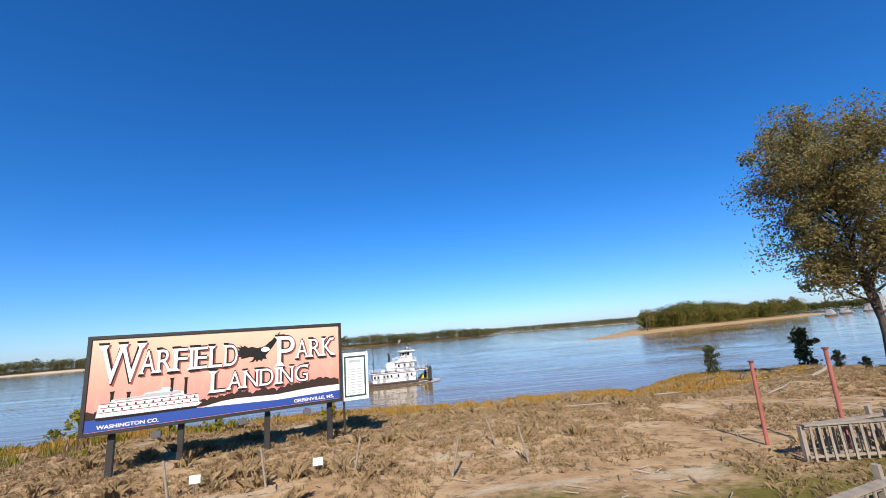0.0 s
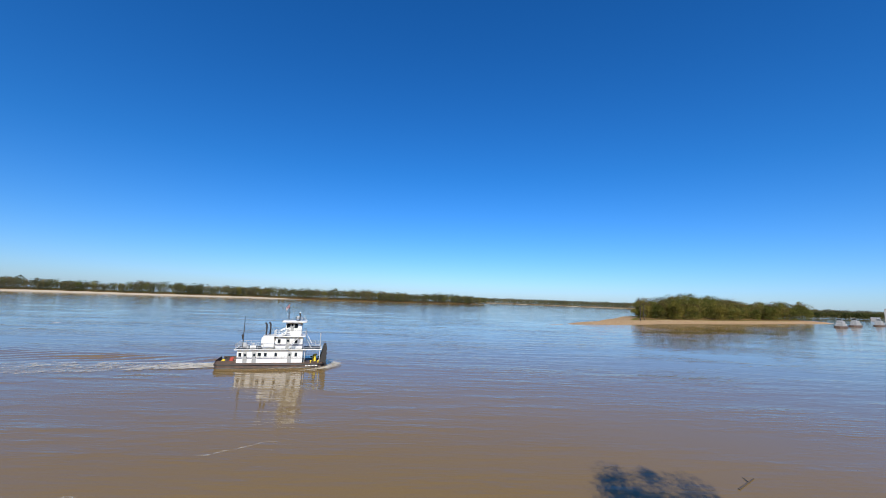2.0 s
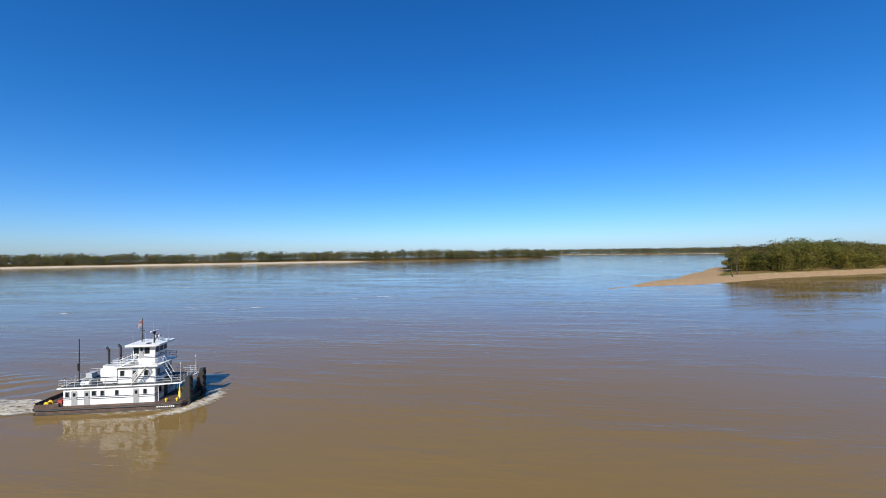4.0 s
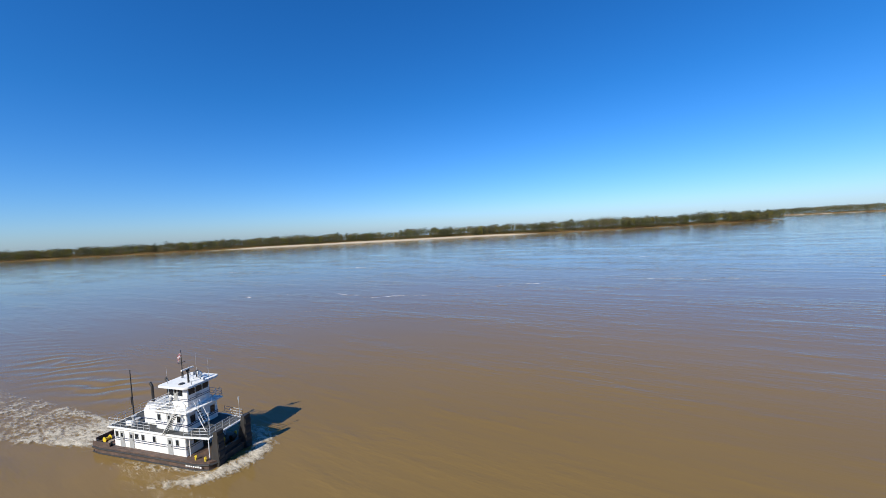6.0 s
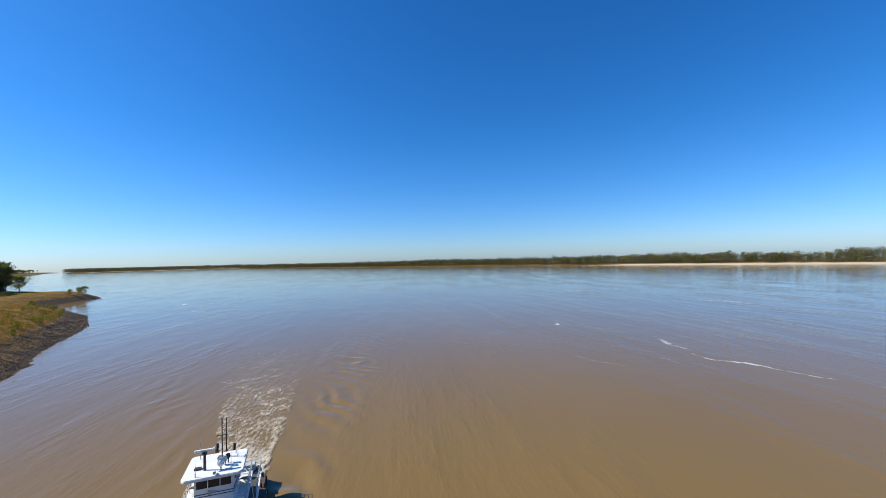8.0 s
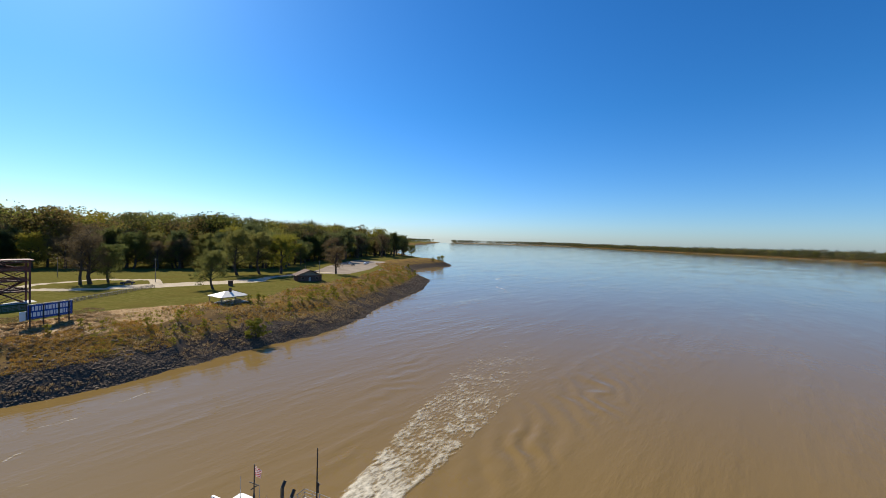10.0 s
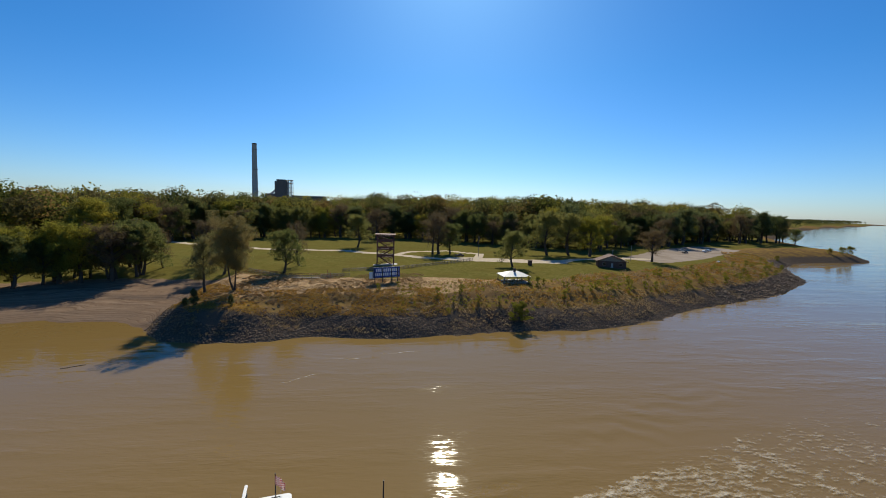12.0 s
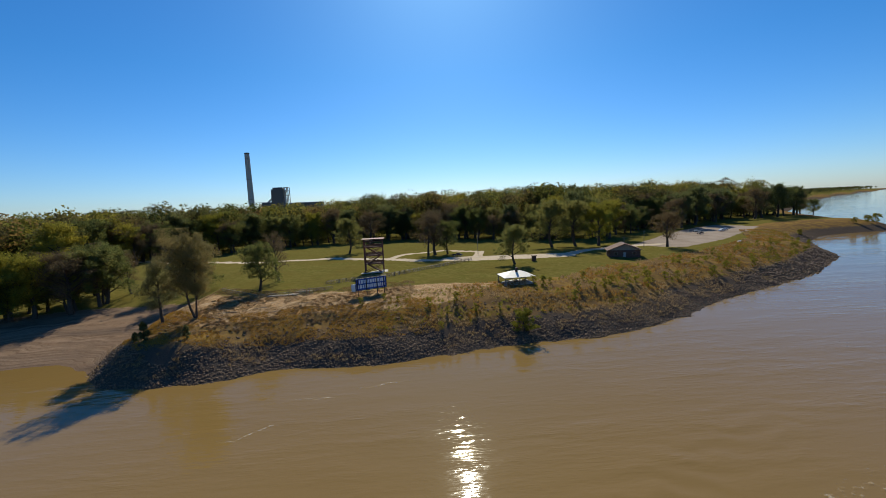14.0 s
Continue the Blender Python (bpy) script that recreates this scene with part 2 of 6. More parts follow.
def box(bm, x0, x1, y0, y1, z0, z1, bevel=0.0):
    r = bmesh.ops.create_cube(bm, size=1.0, matrix=Matrix.LocRotScale(
        ((x0 + x1) / 2, (y0 + y1) / 2, (z0 + z1) / 2), None, (abs(x1 - x0), abs(y1 - y0), abs(z1 - z0))))
    if bevel:
        es = list({e for v in r["verts"] for e in v.link_edges})
        bmesh.ops.bevel(bm, geom=es, offset=bevel, segments=2, affect="EDGES")
    return bm


def B(*boxes, bevel=0.0):
    bm = bmesh.new()
    for b in boxes:
        box(bm, *b, bevel=bevel)
    return bm


def tube(bm, a, b, r0, r1=None, n=8):
    a, b = Vector(a), Vector(b)
    r1 = r0 if r1 is None else r1
    d = b - a
    m = Matrix.Translation((a + b) / 2) @ d.to_track_quat("Z", "Y").to_matrix().to_4x4()
    bmesh.ops.create_cone(bm, cap_ends=True, segments=n, radius1=r0, radius2=r1, depth=d.length, matrix=m)
    return bm


def tubes(*segs, n=8):
    bm = bmesh.new()
    for s in segs:
        tube(bm, *s, n=n)
    return bm


def slab(outline, z0, z1):
    """A prism from an outline of (x, y)."""
    bm = bmesh.new()
    vs = [bm.verts.new((x, y, z0)) for x, y in outline]
    f = bm.faces.new(vs)
    r = bmesh.ops.extrude_face_region(bm, geom=[f])
    bmesh.ops.translate(bm, vec=(0, 0, z1 - z0), verts=[v for v in r["geom"] if isinstance(v, bmesh.types.BMVert)])
    return bm


def thing(name, x, y, z, rz=0.0, label="", category="", group="", kind=""):
    ob = new(name)
    ob.empty_display_size = 0.3
    ob.matrix_basis = pose(x, y, z, 0, 0, rz)
    return tagged(ob, label, category, group, kind)


rng = np.random.default_rng(7)


def vnoise(x, y, s, seed=0):
    """Cheap smooth value noise on arrays, about -1 to 1."""
    x, y = np.asarray(x) / s, np.asarray(y) / s
    xi, yi = np.floor(x), np.floor(y)
    fx, fy = x - xi, y - yi
    fx, fy = fx * fx * (3 - 2 * fx), fy * fy * (3 - 2 * fy)

    def hsh(a, b):
        v = np.sin(a * 127.1 + b * 311.7 + seed * 74.7) * 43758.5453
        return (v - np.floor(v)) * 2 - 1

    return ((hsh(xi, yi) * (1 - fx) + hsh(xi + 1, yi) * fx) * (1 - fy)
            + (hsh(xi, yi + 1) * (1 - fx) + hsh(xi + 1, yi + 1) * fx) * fy)


def inland(x, y, ring):
    """Signed distance to a closed outline, positive inside."""
    x, y = np.asarray(x, float), np.asarray(y, float)
    best = np.full(x.shape, 1e12)
    ins = np.zeros(x.shape, bool)
    for (ax, ay), (bx, by) in zip(ring, ring[1:] + ring[:1]):
        dx, dy = bx - ax, by - ay
        t = np.clip(((x - ax) * dx + (y - ay) * dy) / (dx * dx + dy * dy), 0, 1)
        best = np.minimum(best, (x - ax - t * dx) ** 2 + (y - ay - t * dy) ** 2)
        if ay != by:
            ins ^= ((ay > y) != (by > y)) & (x < (bx - ax) * (y - ay) / (by - ay) + ax)
    d = np.sqrt(best)
    return np.where(ins, d, -d)


def smooth(a, b, v):
    t = np.clip((v - a) / (b - a), 0, 1)
    return t * t * (3 - 2 * t)


# ---- ground: the near bank with the park ----
SHORE = [(-4800, -3600), (-1700, -1400), (-1003, -820), (-620, -470), (-490, -290), (-440, -208), (-432, -172), (-405, -150), (-362, -148), (-330, -140), (-290, -112), (-268, -84),
         (-245, -52), (-195, -16), (-173, -5), (-147, 7), (-116, 22), (-105, 31), (-90, 38), (-72, 43), (-55, 45), (-37, 48), (-22, 51), (-9, 53), (4, 51),
         (14, 52), (22, 55), (33, 57), (45, 54), (56, 44), (68, 37), (88, 37), (102, 43), (122, 68), (146, 104),
         (190, 150), (239, 190), (262, 186), (330, 190), (520, 270), (900, 500), (1500, 830), (4800, 2300)]
NEAR_RING = SHORE + [(4800, -4900), (-4800, -4900)]
ROAD = [(200, -150), (120, -110), (68, -88), (19, -82), (-10, -67), (-24, -56), (-56, -47), (-93, -44), (-112, -60), (-138, -66), (-160, -70)]
PARK = [(-143, -70), (-160, -52), (-205, -80), (-288, -150), (-270, -178), (-215, -138)]
LOOP = [(-10, -67), (-18, -86), (-42, -94), (-60, -78), (-54, -52)]
APRON = [(-44, -55), (-70, -50), (-95, -48)]


def near_line(x, y, pts):
    best = np.full(np.shape(x), 1e12)
    for (ax, ay), (bx, by) in zip(pts, pts[1:]):
        dx, dy = bx - ax, by - ay
        t = np.clip(((x - ax) * dx + (y - ay) * dy) / (dx * dx + dy * dy), 0, 1)
        best = np.minimum(best, (x - ax - t * dx) ** 2 + (y - ay - t * dy) ** 2)
    return np.sqrt(best)


def ground_z(x, y):
    x, y = np.asarray(x, float), np.asarray(y, float)
    d = inland(x, y, NEAR_RING) + 1.3 * vnoise(x, y, 9, 1) * smooth(200, 60, np.abs(x)) + 0.6 * vnoise(x, y, 3.3, 2)
    steep = np.interp(d, [-40, -6, 0, 10, 20, 30, 48, 70, 140], [-5, -2, 0, 4.4, 7.6, 8.6, 9.3, 9.5, 9.6])
    steep = steep + 1.8 * np.exp(-((d - 9) / 6) ** 2) * smooth(20, 32, x)
    low = np.interp(d, [-40, -6, 0, 8, 18, 21, 40, 60, 90], [-5, -1.6, 0, 1.5, 2.7, 3.6, 4.6, 7.5, 9.2])
    z = steep + (low - steep) * smooth(46, 60, x)
    return z + 0.16 * vnoise(x, y, 4, 3) + 0.07 * vnoise(x, y, 1.3, 4) + 0.25 * vnoise(x, y, 23, 5) * smooth(5, 25, d)


def gz(x, y):
    return float(ground_z(np.array([x]), np.array([y]))[0])


def axis(lo, hi, step, far, grow):
    mid = list(np.arange(lo, hi + step / 2, step))
    up, s = [mid[-1]], step
    while up[-1] < far:
        s *= grow
        up.append(up[-1] + s)
    dn, s = [mid[0]], step
    while dn[-1] > -far:
        s *= grow
        dn.append(dn[-1] - s)
    return np.array(dn[:0:-1] + mid + up[1:])


def sheet(name, xs, ys, zfun, mat):
    X, Y = np.meshgrid(xs, ys)
    Z = zfun(X.ravel(), Y.ravel())
    nx, ny = len(xs), len(ys)
    i = (np.arange(ny - 1)[:, None] * nx + np.arange(nx - 1)).ravel()
    me = soup(name, np.stack([X.ravel(), Y.ravel(), Z], 1), np.stack([i, i + 1, i + nx + 1, i + nx], 1), mat, True)
    return new(name, me), X.ravel(), Y.ravel(), Z


def mark(ob, **zones):
    for k, v in zones.items():
        ob.data.attributes.new(k, "FLOAT", "POINT").data.foreach_set("value", np.asarray(v, dtype=np.float32))


ground, gx, gy, gzz = sheet("ground", axis(-120, 110, 1.1, 4900, 1.045), axis(-40, 70, 1.1, 4900, 1.045), ground_z, M_GROUND)
tagged(ground, "river bank with riprap, dry weeds and mown grass", "ground", kind="structure")
gd = inland(gx, gy, NEAR_RING)
east = smooth(46, 58, gx)
away = smooth(-60, -30, gx)
lawn_edge = 30 + 7 * away
mark(ground,
     rock=smooth(16, 4, gd) * (1 - east),
     weed=smooth(24 + 16 * (1 - away), 17 + 16 * (1 - away), gd),
     dry=smooth(lawn_edge + 12, lawn_edge, gd),
     gravel=smooth(-4, 3, inland(gx, gy, PARK)),
     mud=smooth(46, 40, gd) * east * smooth(180, 120, gx),
     sand=np.maximum.reduce([smooth(4.2, 2.2, near_line(gx, gy, ROAD)), smooth(3.2, 1.6, near_line(gx, gy, LOOP)),
                             smooth(9, 5, near_line(gx, gy, APRON))]))

# ---- ground: island and far banks ----


def shore_strip(name, ring, step, profile, label, weed_from=22.0, tan=False):
    xs = np.array([p[0] for p in ring])
    ys = np.array([p[1] for p in ring])
    ax = np.arange(xs.min() - step, xs.max() + step * 2, step)
    ay = np.arange(ys.min() - step, ys.max() + step * 2, step)

    def zf(x, y):
        d = inland(x, y, ring) + step * 0.35 * vnoise(x, y, step * 3, 8)
        return np.interp(d, [p[0] for p in profile], [p[1] for p in profile])

    ob, X, Y, Z = sheet(name, ax, ay, zf, M_GROUND)
    d = inland(X, Y, ring)
    edge = weed_from(X) if callable(weed_from) else weed_from
    bare = smooth(edge + 8, edge - 8, d)
    mark(ob, sand=0 * d if tan else bare, dry=bare if tan else 0 * d, weed=smooth(edge, edge + 10, d), rock=0 * d, mud=0 * d)
    return tagged(ob, label, "river bank", kind="structure")


ISLAND = [(117, 331), (185, 366), (292, 436), (435, 508), (640, 622), (705, 668), (690, 730), (560, 770), (480, 740), (330, 640), (215, 455)]
shore_strip("island_ground", ISLAND, 9, [(-60, -4), (0, -0.1), (12, 1.2), (30, 2.6), (60, 4), (120, 5)], "sandy island with a bare tan shore", 26, True)
FAR = [(-4300, -1500), (-3400, -850), (-2477, -150), (-1911, 330), (-1400, 690), (-900, 955), (-403, 1215), (-111, 1330), (248, 1647), (300, 1760), (200, 1950), (-900, 1700), (-2200, 1000), (-4300, -600)]
shore_strip("far_bank_ground", FAR, 24, [(-80, -4), (0, -0.2), (30, 2.5), (60, 4.5), (120, 6)], "far river bank with pale sand bars", lambda x: -8 + 46 * smooth(-1300, -1050, x) * smooth(-250, -500, x))
FAR_UP = [(330, 3000), (900, 2700), (1800, 2300), (3000, 2100), (3000, 2600), (1500, 3000), (500, 3300)]
shore_strip("upstream_bank_ground", FAR_UP, 50, [(-90, -4), (0, -0.2), (60, 3), (120, 5)], "distant low river bank upstream", 20)
FAR_DOWN = [(-3700, -2640), (-4150, -2500), (-4300, -2000), (-4200, -1450), (-4600, -1400), (-4900, -3300), (-4100, -3000)]
shore_strip("downstream_bank_ground", FAR_DOWN, 60, [(-90, -4), (0, -0.2), (60, 3), (120, 5)], "distant low river bank downstream", 20)

# ---- water ----
BOAT_X, BOAT_Y, BOAT_TURN = -11.46, 126.60, 14.0
BU = (math.cos(radians(BOAT_TURN)), math.sin(radians(BOAT_TURN)))


def boat_frame(x, y):
    dx, dy = x - BOAT_X, y - BOAT_Y
    return dx * BU[0] + dy * BU[1], -dx * BU[1] + dy * BU[0]


def water_z(x, y):
    u, v = boat_frame(x, y)
    back = np.maximum(6 - u, 0)
    off = np.abs(v) - (3.2 + back * 0.27)
    patch = 0.55 + 0.45 * vnoise(x, y, 11, 14)
    env = np.exp(-(off / (2.4 + back * 0.07)) ** 2) * smooth(4, 16, back) * np.exp(-back / 60) * patch * (0.45 + 0.75 * smooth(-1, 1, v))
    w = env * 0.36 * np.sin((back * 0.42 + np.abs(v) * 1.15) * 1.15 + 3.0 * vnoise(x, y, 9, 12) + 1.3 * vnoise(x, y, 3, 13))
    w += 0.10 * np.exp(-(v / 3.6) ** 2) * smooth(11, 14, -u) * np.exp(-np.maximum(-u - 11, 0) / 28) * vnoise(x, y, 1.3, 9)
    w += 0.35 * np.exp(-((u - 11.6) / 1.2) ** 2 - (v / 4.2) ** 2)
    return w


water, *_ = sheet("water", axis(-110, 20, 0.6, 4950, 1.06), axis(52, 182, 0.6, 4950, 1.06), water_z, M_WATER)
tagged(water, "muddy brown river water with light ripples", "river", kind="structure")

# ---- trees ----


def ring_tube(path, radii, n=6):
    """Verts and quads of a tapered limb along a path."""
    V, Fc = [], []
    path = np.asarray(path, float)
    for i, (p, r) in enumerate(zip(path, radii)):
        d = path[min(i + 1, len(path) - 1)] - path[max(i - 1, 0)]
        d = d / (np.linalg.norm(d) + 1e-9)
        a = np.cross(d, (0.31, 0.95, 0.05))
        a /= np.linalg.norm(a)
        b = np.cross(d, a)
        for k in range(n):
            t = 2 * math.pi * k / n
            V.append(p + r * (math.cos(t) * a + math.sin(t) * b))
    for i in range(len(path) - 1):
        for k in range(n):
            Fc.append((i * n + k, i * n + (k + 1) % n, (i + 1) * n + (k + 1) % n, (i + 1) * n + k))
    return np.array(V), np.array(Fc)


def join(parts):
    vs, fs, o = [], [], 0
    for v, f in parts:
        vs.append(v)
        fs.append(f + o)
        o += len(v)
    return np.concatenate(vs), np.concatenate(fs)


def leaf_quads(centres, size, g, outward=None):
    """One small bent quad a leaf clump, turned at random or facing outward."""
    n = len(centres)
    a = g.normal(size=(n, 3))
    face = g.normal(size=(n, 3)) if outward is None else outward + 0.45 * g.normal(size=(n, 3))
    a = np.cross(face, a)
    a /= np.linalg.norm(a, axis=1)[:, None]
    b = np.cross(face, a)
    b /= np.linalg.norm(b, axis=1)[:, None]
    s = size * g.uniform(0.6, 1.4, (n, 1))
    c = np.cross(a, b) * s * 0.35
    v = np.stack([centres - a * s + c, centres - b * s * 0.7, centres + a * s + c, centres + b * s * 0.7], 1).reshape(-1, 3)
    return v, np.arange(4 * n).reshape(n, 4)


def tree_data(seed, h=20.0, spread=0.36, bare=0.3, limbs=9, leaves=1500, leaf=0.3, trunk=0.03, twin=False, tight=0.036, taper=0.62):
    """Trunk with limbs, and a crown of clumped leaves. Returns two (verts, faces)."""
    g = np.random.default_rng(seed)
    wood, tips = [], []
    stems = [(0.0, 1.0)] if not twin else [(-0.10, 1.0), (0.16, 0.9)]
    for lean, sc in stems:
        az = g.uniform(0, 6.28)
        hs = h * 0.8 * sc
        zs = np.linspace(0, hs, 7)
        off = np.cumsum(g.normal(0, 0.012 * h, (7, 2)), 0)
        off[0] = 0
        p = np.stack([off[:, 0] + lean * zs * 0.8, off[:, 1], zs], 1)
        p[0, 2] = -0.6
        r = h * trunk * sc * np.array([1.35, 1.0, 0.85, 0.68, 0.5, 0.32, 0.12])
        wood.append(ring_tube(p, r, 8))
        for k in range(limbs):
            f = bare + (0.97 - bare) * (k + g.uniform(0, 0.8)) / limbs
            z = f * hs
            base = np.array([np.interp(z, zs, p[:, 0]), np.interp(z, zs, p[:, 1]), z])
            az += 2.4 + g.normal(0, 0.4)
            shape = math.sin(math.pi * min(max((f - bare) / (1.25 - bare), 0.12), 1)) ** 0.7
            ln = h * spread * (0.55 + 0.6 * shape) * g.uniform(0.75, 1.15) * (1 - taper * max(0.0, (f - 0.5) / 0.5))
            up = 0.45 + 0.8 * f
            d = np.array([math.cos(az), math.sin(az), up])
            d /= np.linalg.norm(d)
            q = [base + d * ln * t + np.array([0, 0, 0.06 * ln * t * t]) + g.normal(0, 0.02 * ln, 3) * (t > 0) for t in (0, 0.35, 0.7, 1.0)]
            rr = h * trunk * 0.5 * (1 - 0.5 * f)
            wood.append(ring_tube(q, [rr, rr * 0.7, rr * 0.4, rr * 0.12], 5))
            tips += [(q[1], 0.5), (q[2], 0.85), (q[3], 1.0)]
            for j in range(3):
                s = q[1 + j % 2] if j < 2 else q[2]
                e = s + (d * 0.6 + g.normal(0, 0.55, 3)) * ln * 0.45
                wood.append(ring_tube([s, (s + e) / 2 + g.normal(0, 0.03 * ln, 3), e], [rr * 0.35, rr * 0.22, rr * 0.08], 4))
                tips += [(e, 1.0), ((s + e) / 2, 0.7)]
        tips.append((p[-1] + (0, 0, h * 0.08), 1.0))
    w = np.array([t[1] for t in tips])
    c = np.array([t[0] for t in tips])
    k = g.choice(len(c), leaves, p=w / w.sum())
    pts = c[k] + np.clip(g.normal(0, 1, (leaves, 3)), -1.6, 1.6) * h * tight * np.array([1, 1, 0.8]) * g.uniform(0.5, 1.5, (len(c), 1))[k]
    pts[:, 2] = np.clip(pts[:, 2], h * bare * 0.7, h * 1.02)
    out = pts - c[k]
    out /= np.linalg.norm(out, axis=1)[:, None] + 1e-6
    return join(wood), leaf_quads(pts, leaf, g, 0.5 * out + 0.5 * g.normal(size=(leaves, 3)))


class TreeKind:
    def __init__(self, name, leaf_mat, **kw):
        (wv, wf), (lv, lf) = tree_data(**kw)
        self.name = name
        self.trunk = soup("trunk", wv, wf, M_BARK, True)
        self.crown = soup("crown", lv, lf, leaf_mat)

    def plant(self, x, y, label, scale=1.0, turn=None, sink=0.1, group="", squash=1.0, category="tree"):
        t = thing(self.name, x, y, gz(x, y) - sink, rng.uniform(0, 360) if turn is None else turn, label, category, group)
        t.scale = (scale * squash, scale * squash, scale)
        for nm, me in (("trunk", self.trunk), ("crown", self.crown)):
            new(nm, me).parent = t
        return t


K_BIG = TreeKind("tree", M_LEAF_FALL, seed=3, h=25, spread=0.25, bare=0.30, limbs=19, leaves=60000, leaf=0.115, trunk=0.0115, twin=True, tight=0.03, taper=0.15)
K_TALL = TreeKind("tree", M_LEAF_FALL, seed=5, h=20, spread=0.20, bare=0.22, limbs=16, leaves=11000, leaf=0.14, trunk=0.018)
K_OAK = TreeKind("tree", M_LEAF_GREEN, seed=8, h=18, spread=0.40, bare=0.2, limbs=18, leaves=15000, leaf=0.17, trunk=0.024)
K_GOLD = TreeKind("tree", M_LEAF_GOLD, seed=9, h=18, spread=0.40, bare=0.16, limbs=18, leaves=14000, leaf=0.18)
K_BROWN = TreeKind("tree", M_LEAF_BROWN, seed=12, h=18, spread=0.38, bare=0.22, limbs=18, leaves=10000, leaf=0.14)
K_DARK = TreeKind("tree", M_LEAF_DARK, seed=14, h=20, spread=0.34, bare=0.18, limbs=18, leaves=15000, leaf=0.19)
K_THIN = TreeKind("tree", M_LEAF_BROWN, seed=21, h=17, spread=0.34, bare=0.25, limbs=18, leaves=4200, leaf=0.12, trunk=0.02)
K_BUSH = TreeKind("bush", M_LEAF_DARK, seed=31, h=5, spread=0.22, bare=0.05, limbs=12, leaves=2200, leaf=0.12, trunk=0.02)
K_WILLOW = TreeKind("bush", M_LEAF_GOLD, seed=33, h=6, spread=0.5, bare=0.02, limbs=14, leaves=6500, leaf=0.12, trunk=0.015)
K_SAPLING = TreeKind("sapling", M_LEAF_GOLD, seed=35, h=2.2, spread=0.3, bare=0.08, limbs=8, leaves=420, leaf=0.09, trunk=0.015)

K_BIG.plant(36.8, 28.8, "large cottonwood with thinning yellow-brown leaves on the bank", 1.0, 200)
K_TALL.plant(46.0, 28.5, "slender tree with sparse yellow-green leaves beside the cove", 1.0)
for kind, x, y, s, lab in (
        (K_OAK, 59, -12, 1.1, "rounded tree with dull green leaves on the lawn"),
        (K_OAK, 31, -1, 1.0, "rounded tree with thinning dull green leaves"),
        (K_THIN, 30, -19, 1.2, "half-bare tree with a wide grey crown"),
        (K_BROWN, 72, -28, 1.2, "brownish tree standing at the edge of the lawn"),
        (K_OAK, 17, -106, 1.3, "rounded shade tree with a dark trunk on the lawn"),
        (K_BROWN, 10, -168, 1.5, "tall brownish tree behind the tower"),
        (K_THIN, -31, -73, 1.55, "tall half-bare tree with several stems by the drive"),
        (K_BROWN, -35, -76, 1.35, "grey-brown tree with few leaves by the drive"),
        (K_OAK, -42, -79, 1.08, "small rounded tree beside the drive"),
        (K_OAK, -67, -26, 1.02, "dark rounded tree behind the picnic shelter"),
        (K_OAK, -102, -80, 1.6, "tall green tree beside the lawn"),
        (K_OAK, -116, -81, 1.55, "tall dull green tree beside the lawn"),
        (K_GOLD, -127, -76, 1.4, "yellow-green tree beside the brown lodge"),
        (K_BROWN, -155, -57, 1.08, "reddish brown tree at the edge of the gravel lot"),
        (K_GOLD, -150, -110, 1.45, "yellow-green tree behind the gravel lot"),
        (K_DARK, -236, -165, 1.5, "dark tree beside the parking lot"),
        (K_DARK, -266, -191, 1.75, "tall dark tree behind the parked cars"),
        (K_BROWN, -225, -156, 1.4, "thin brown tree beside the parking lot"),
        (K_DARK, -336, -250, 1.6, "tall dark tree along the bank"),
        (K_BROWN, -347, -220, 1.75, "tall thin tree along the bank"),
        (K_DARK, -362, -228, 1.6, "tall dark tree along the bank"),
        (K_DARK, -385, -236, 1.75, "dark tree along the bank"),
        (K_OAK, -402, -246, 1.75, "tall dull green tree along the bank"),
        (K_DARK, -418, -252, 1.6, "tall dark tree along the bank"),
        (K_BROWN, -432, -262, 1.5, "thin brown tree along the bank"),
        (K_DARK, -446, -272, 1.05, "dark tree at the end of the row near the point"),
        (K_OAK, -461, -272, 1.1, "lone rounded tree near the point"),
        (K_GOLD, 163, -141, 1.25, "broad yellow-green willow on the lawn"),
        (K_GOLD, 182, -143, 1.2, "broad yellow-green willow beside the woods")):
    kind.plant(x, y, lab, s)
for i in range(20):
    k = (K_DARK, K_OAK, K_BROWN, K_DARK, K_GOLD, K_THIN)[i % 6]
    f_ = (i + rng.uniform(0, 0.8)) / 20
    x, y = -195 - 235 * f_ + rng.uniform(-8, 8), -160 - 110 * f_ + rng.uniform(-24, 2)
    k.plant(x, y, "tall tree in the row behind the gravel lot", rng.uniform(1.3, 1.75), group="trees behind the gravel lot")
for i in range(40):
    k = (K_GOLD, K_OAK, K_BROWN, K_OAK, K_THIN)[i % 5]
    x, y = 86 + rng.uniform(0, 75), -8 + rng.uniform(-14, 12)
    y += max(0, x - 102) * 0.75
    k.plant(x, y, "dense dark tree in the grove by the cove", rng.uniform(0.95, 1.35), group="trees of the cove grove")
for x, y, s in ((31.8, 43.0, 0.75), (42.5, 42.0, 1.1), (45.0, 41.0, 0.6), (46.5, 39.5, 0.5)):
    K_BUSH.plant(x, y, "dark green bush at the crest of the bank", s, category="bush")
K_WILLOW.plant(-52.5, 41.0, "green willow bush on the stone bank", 1.0, squash=1.35, category="bush")
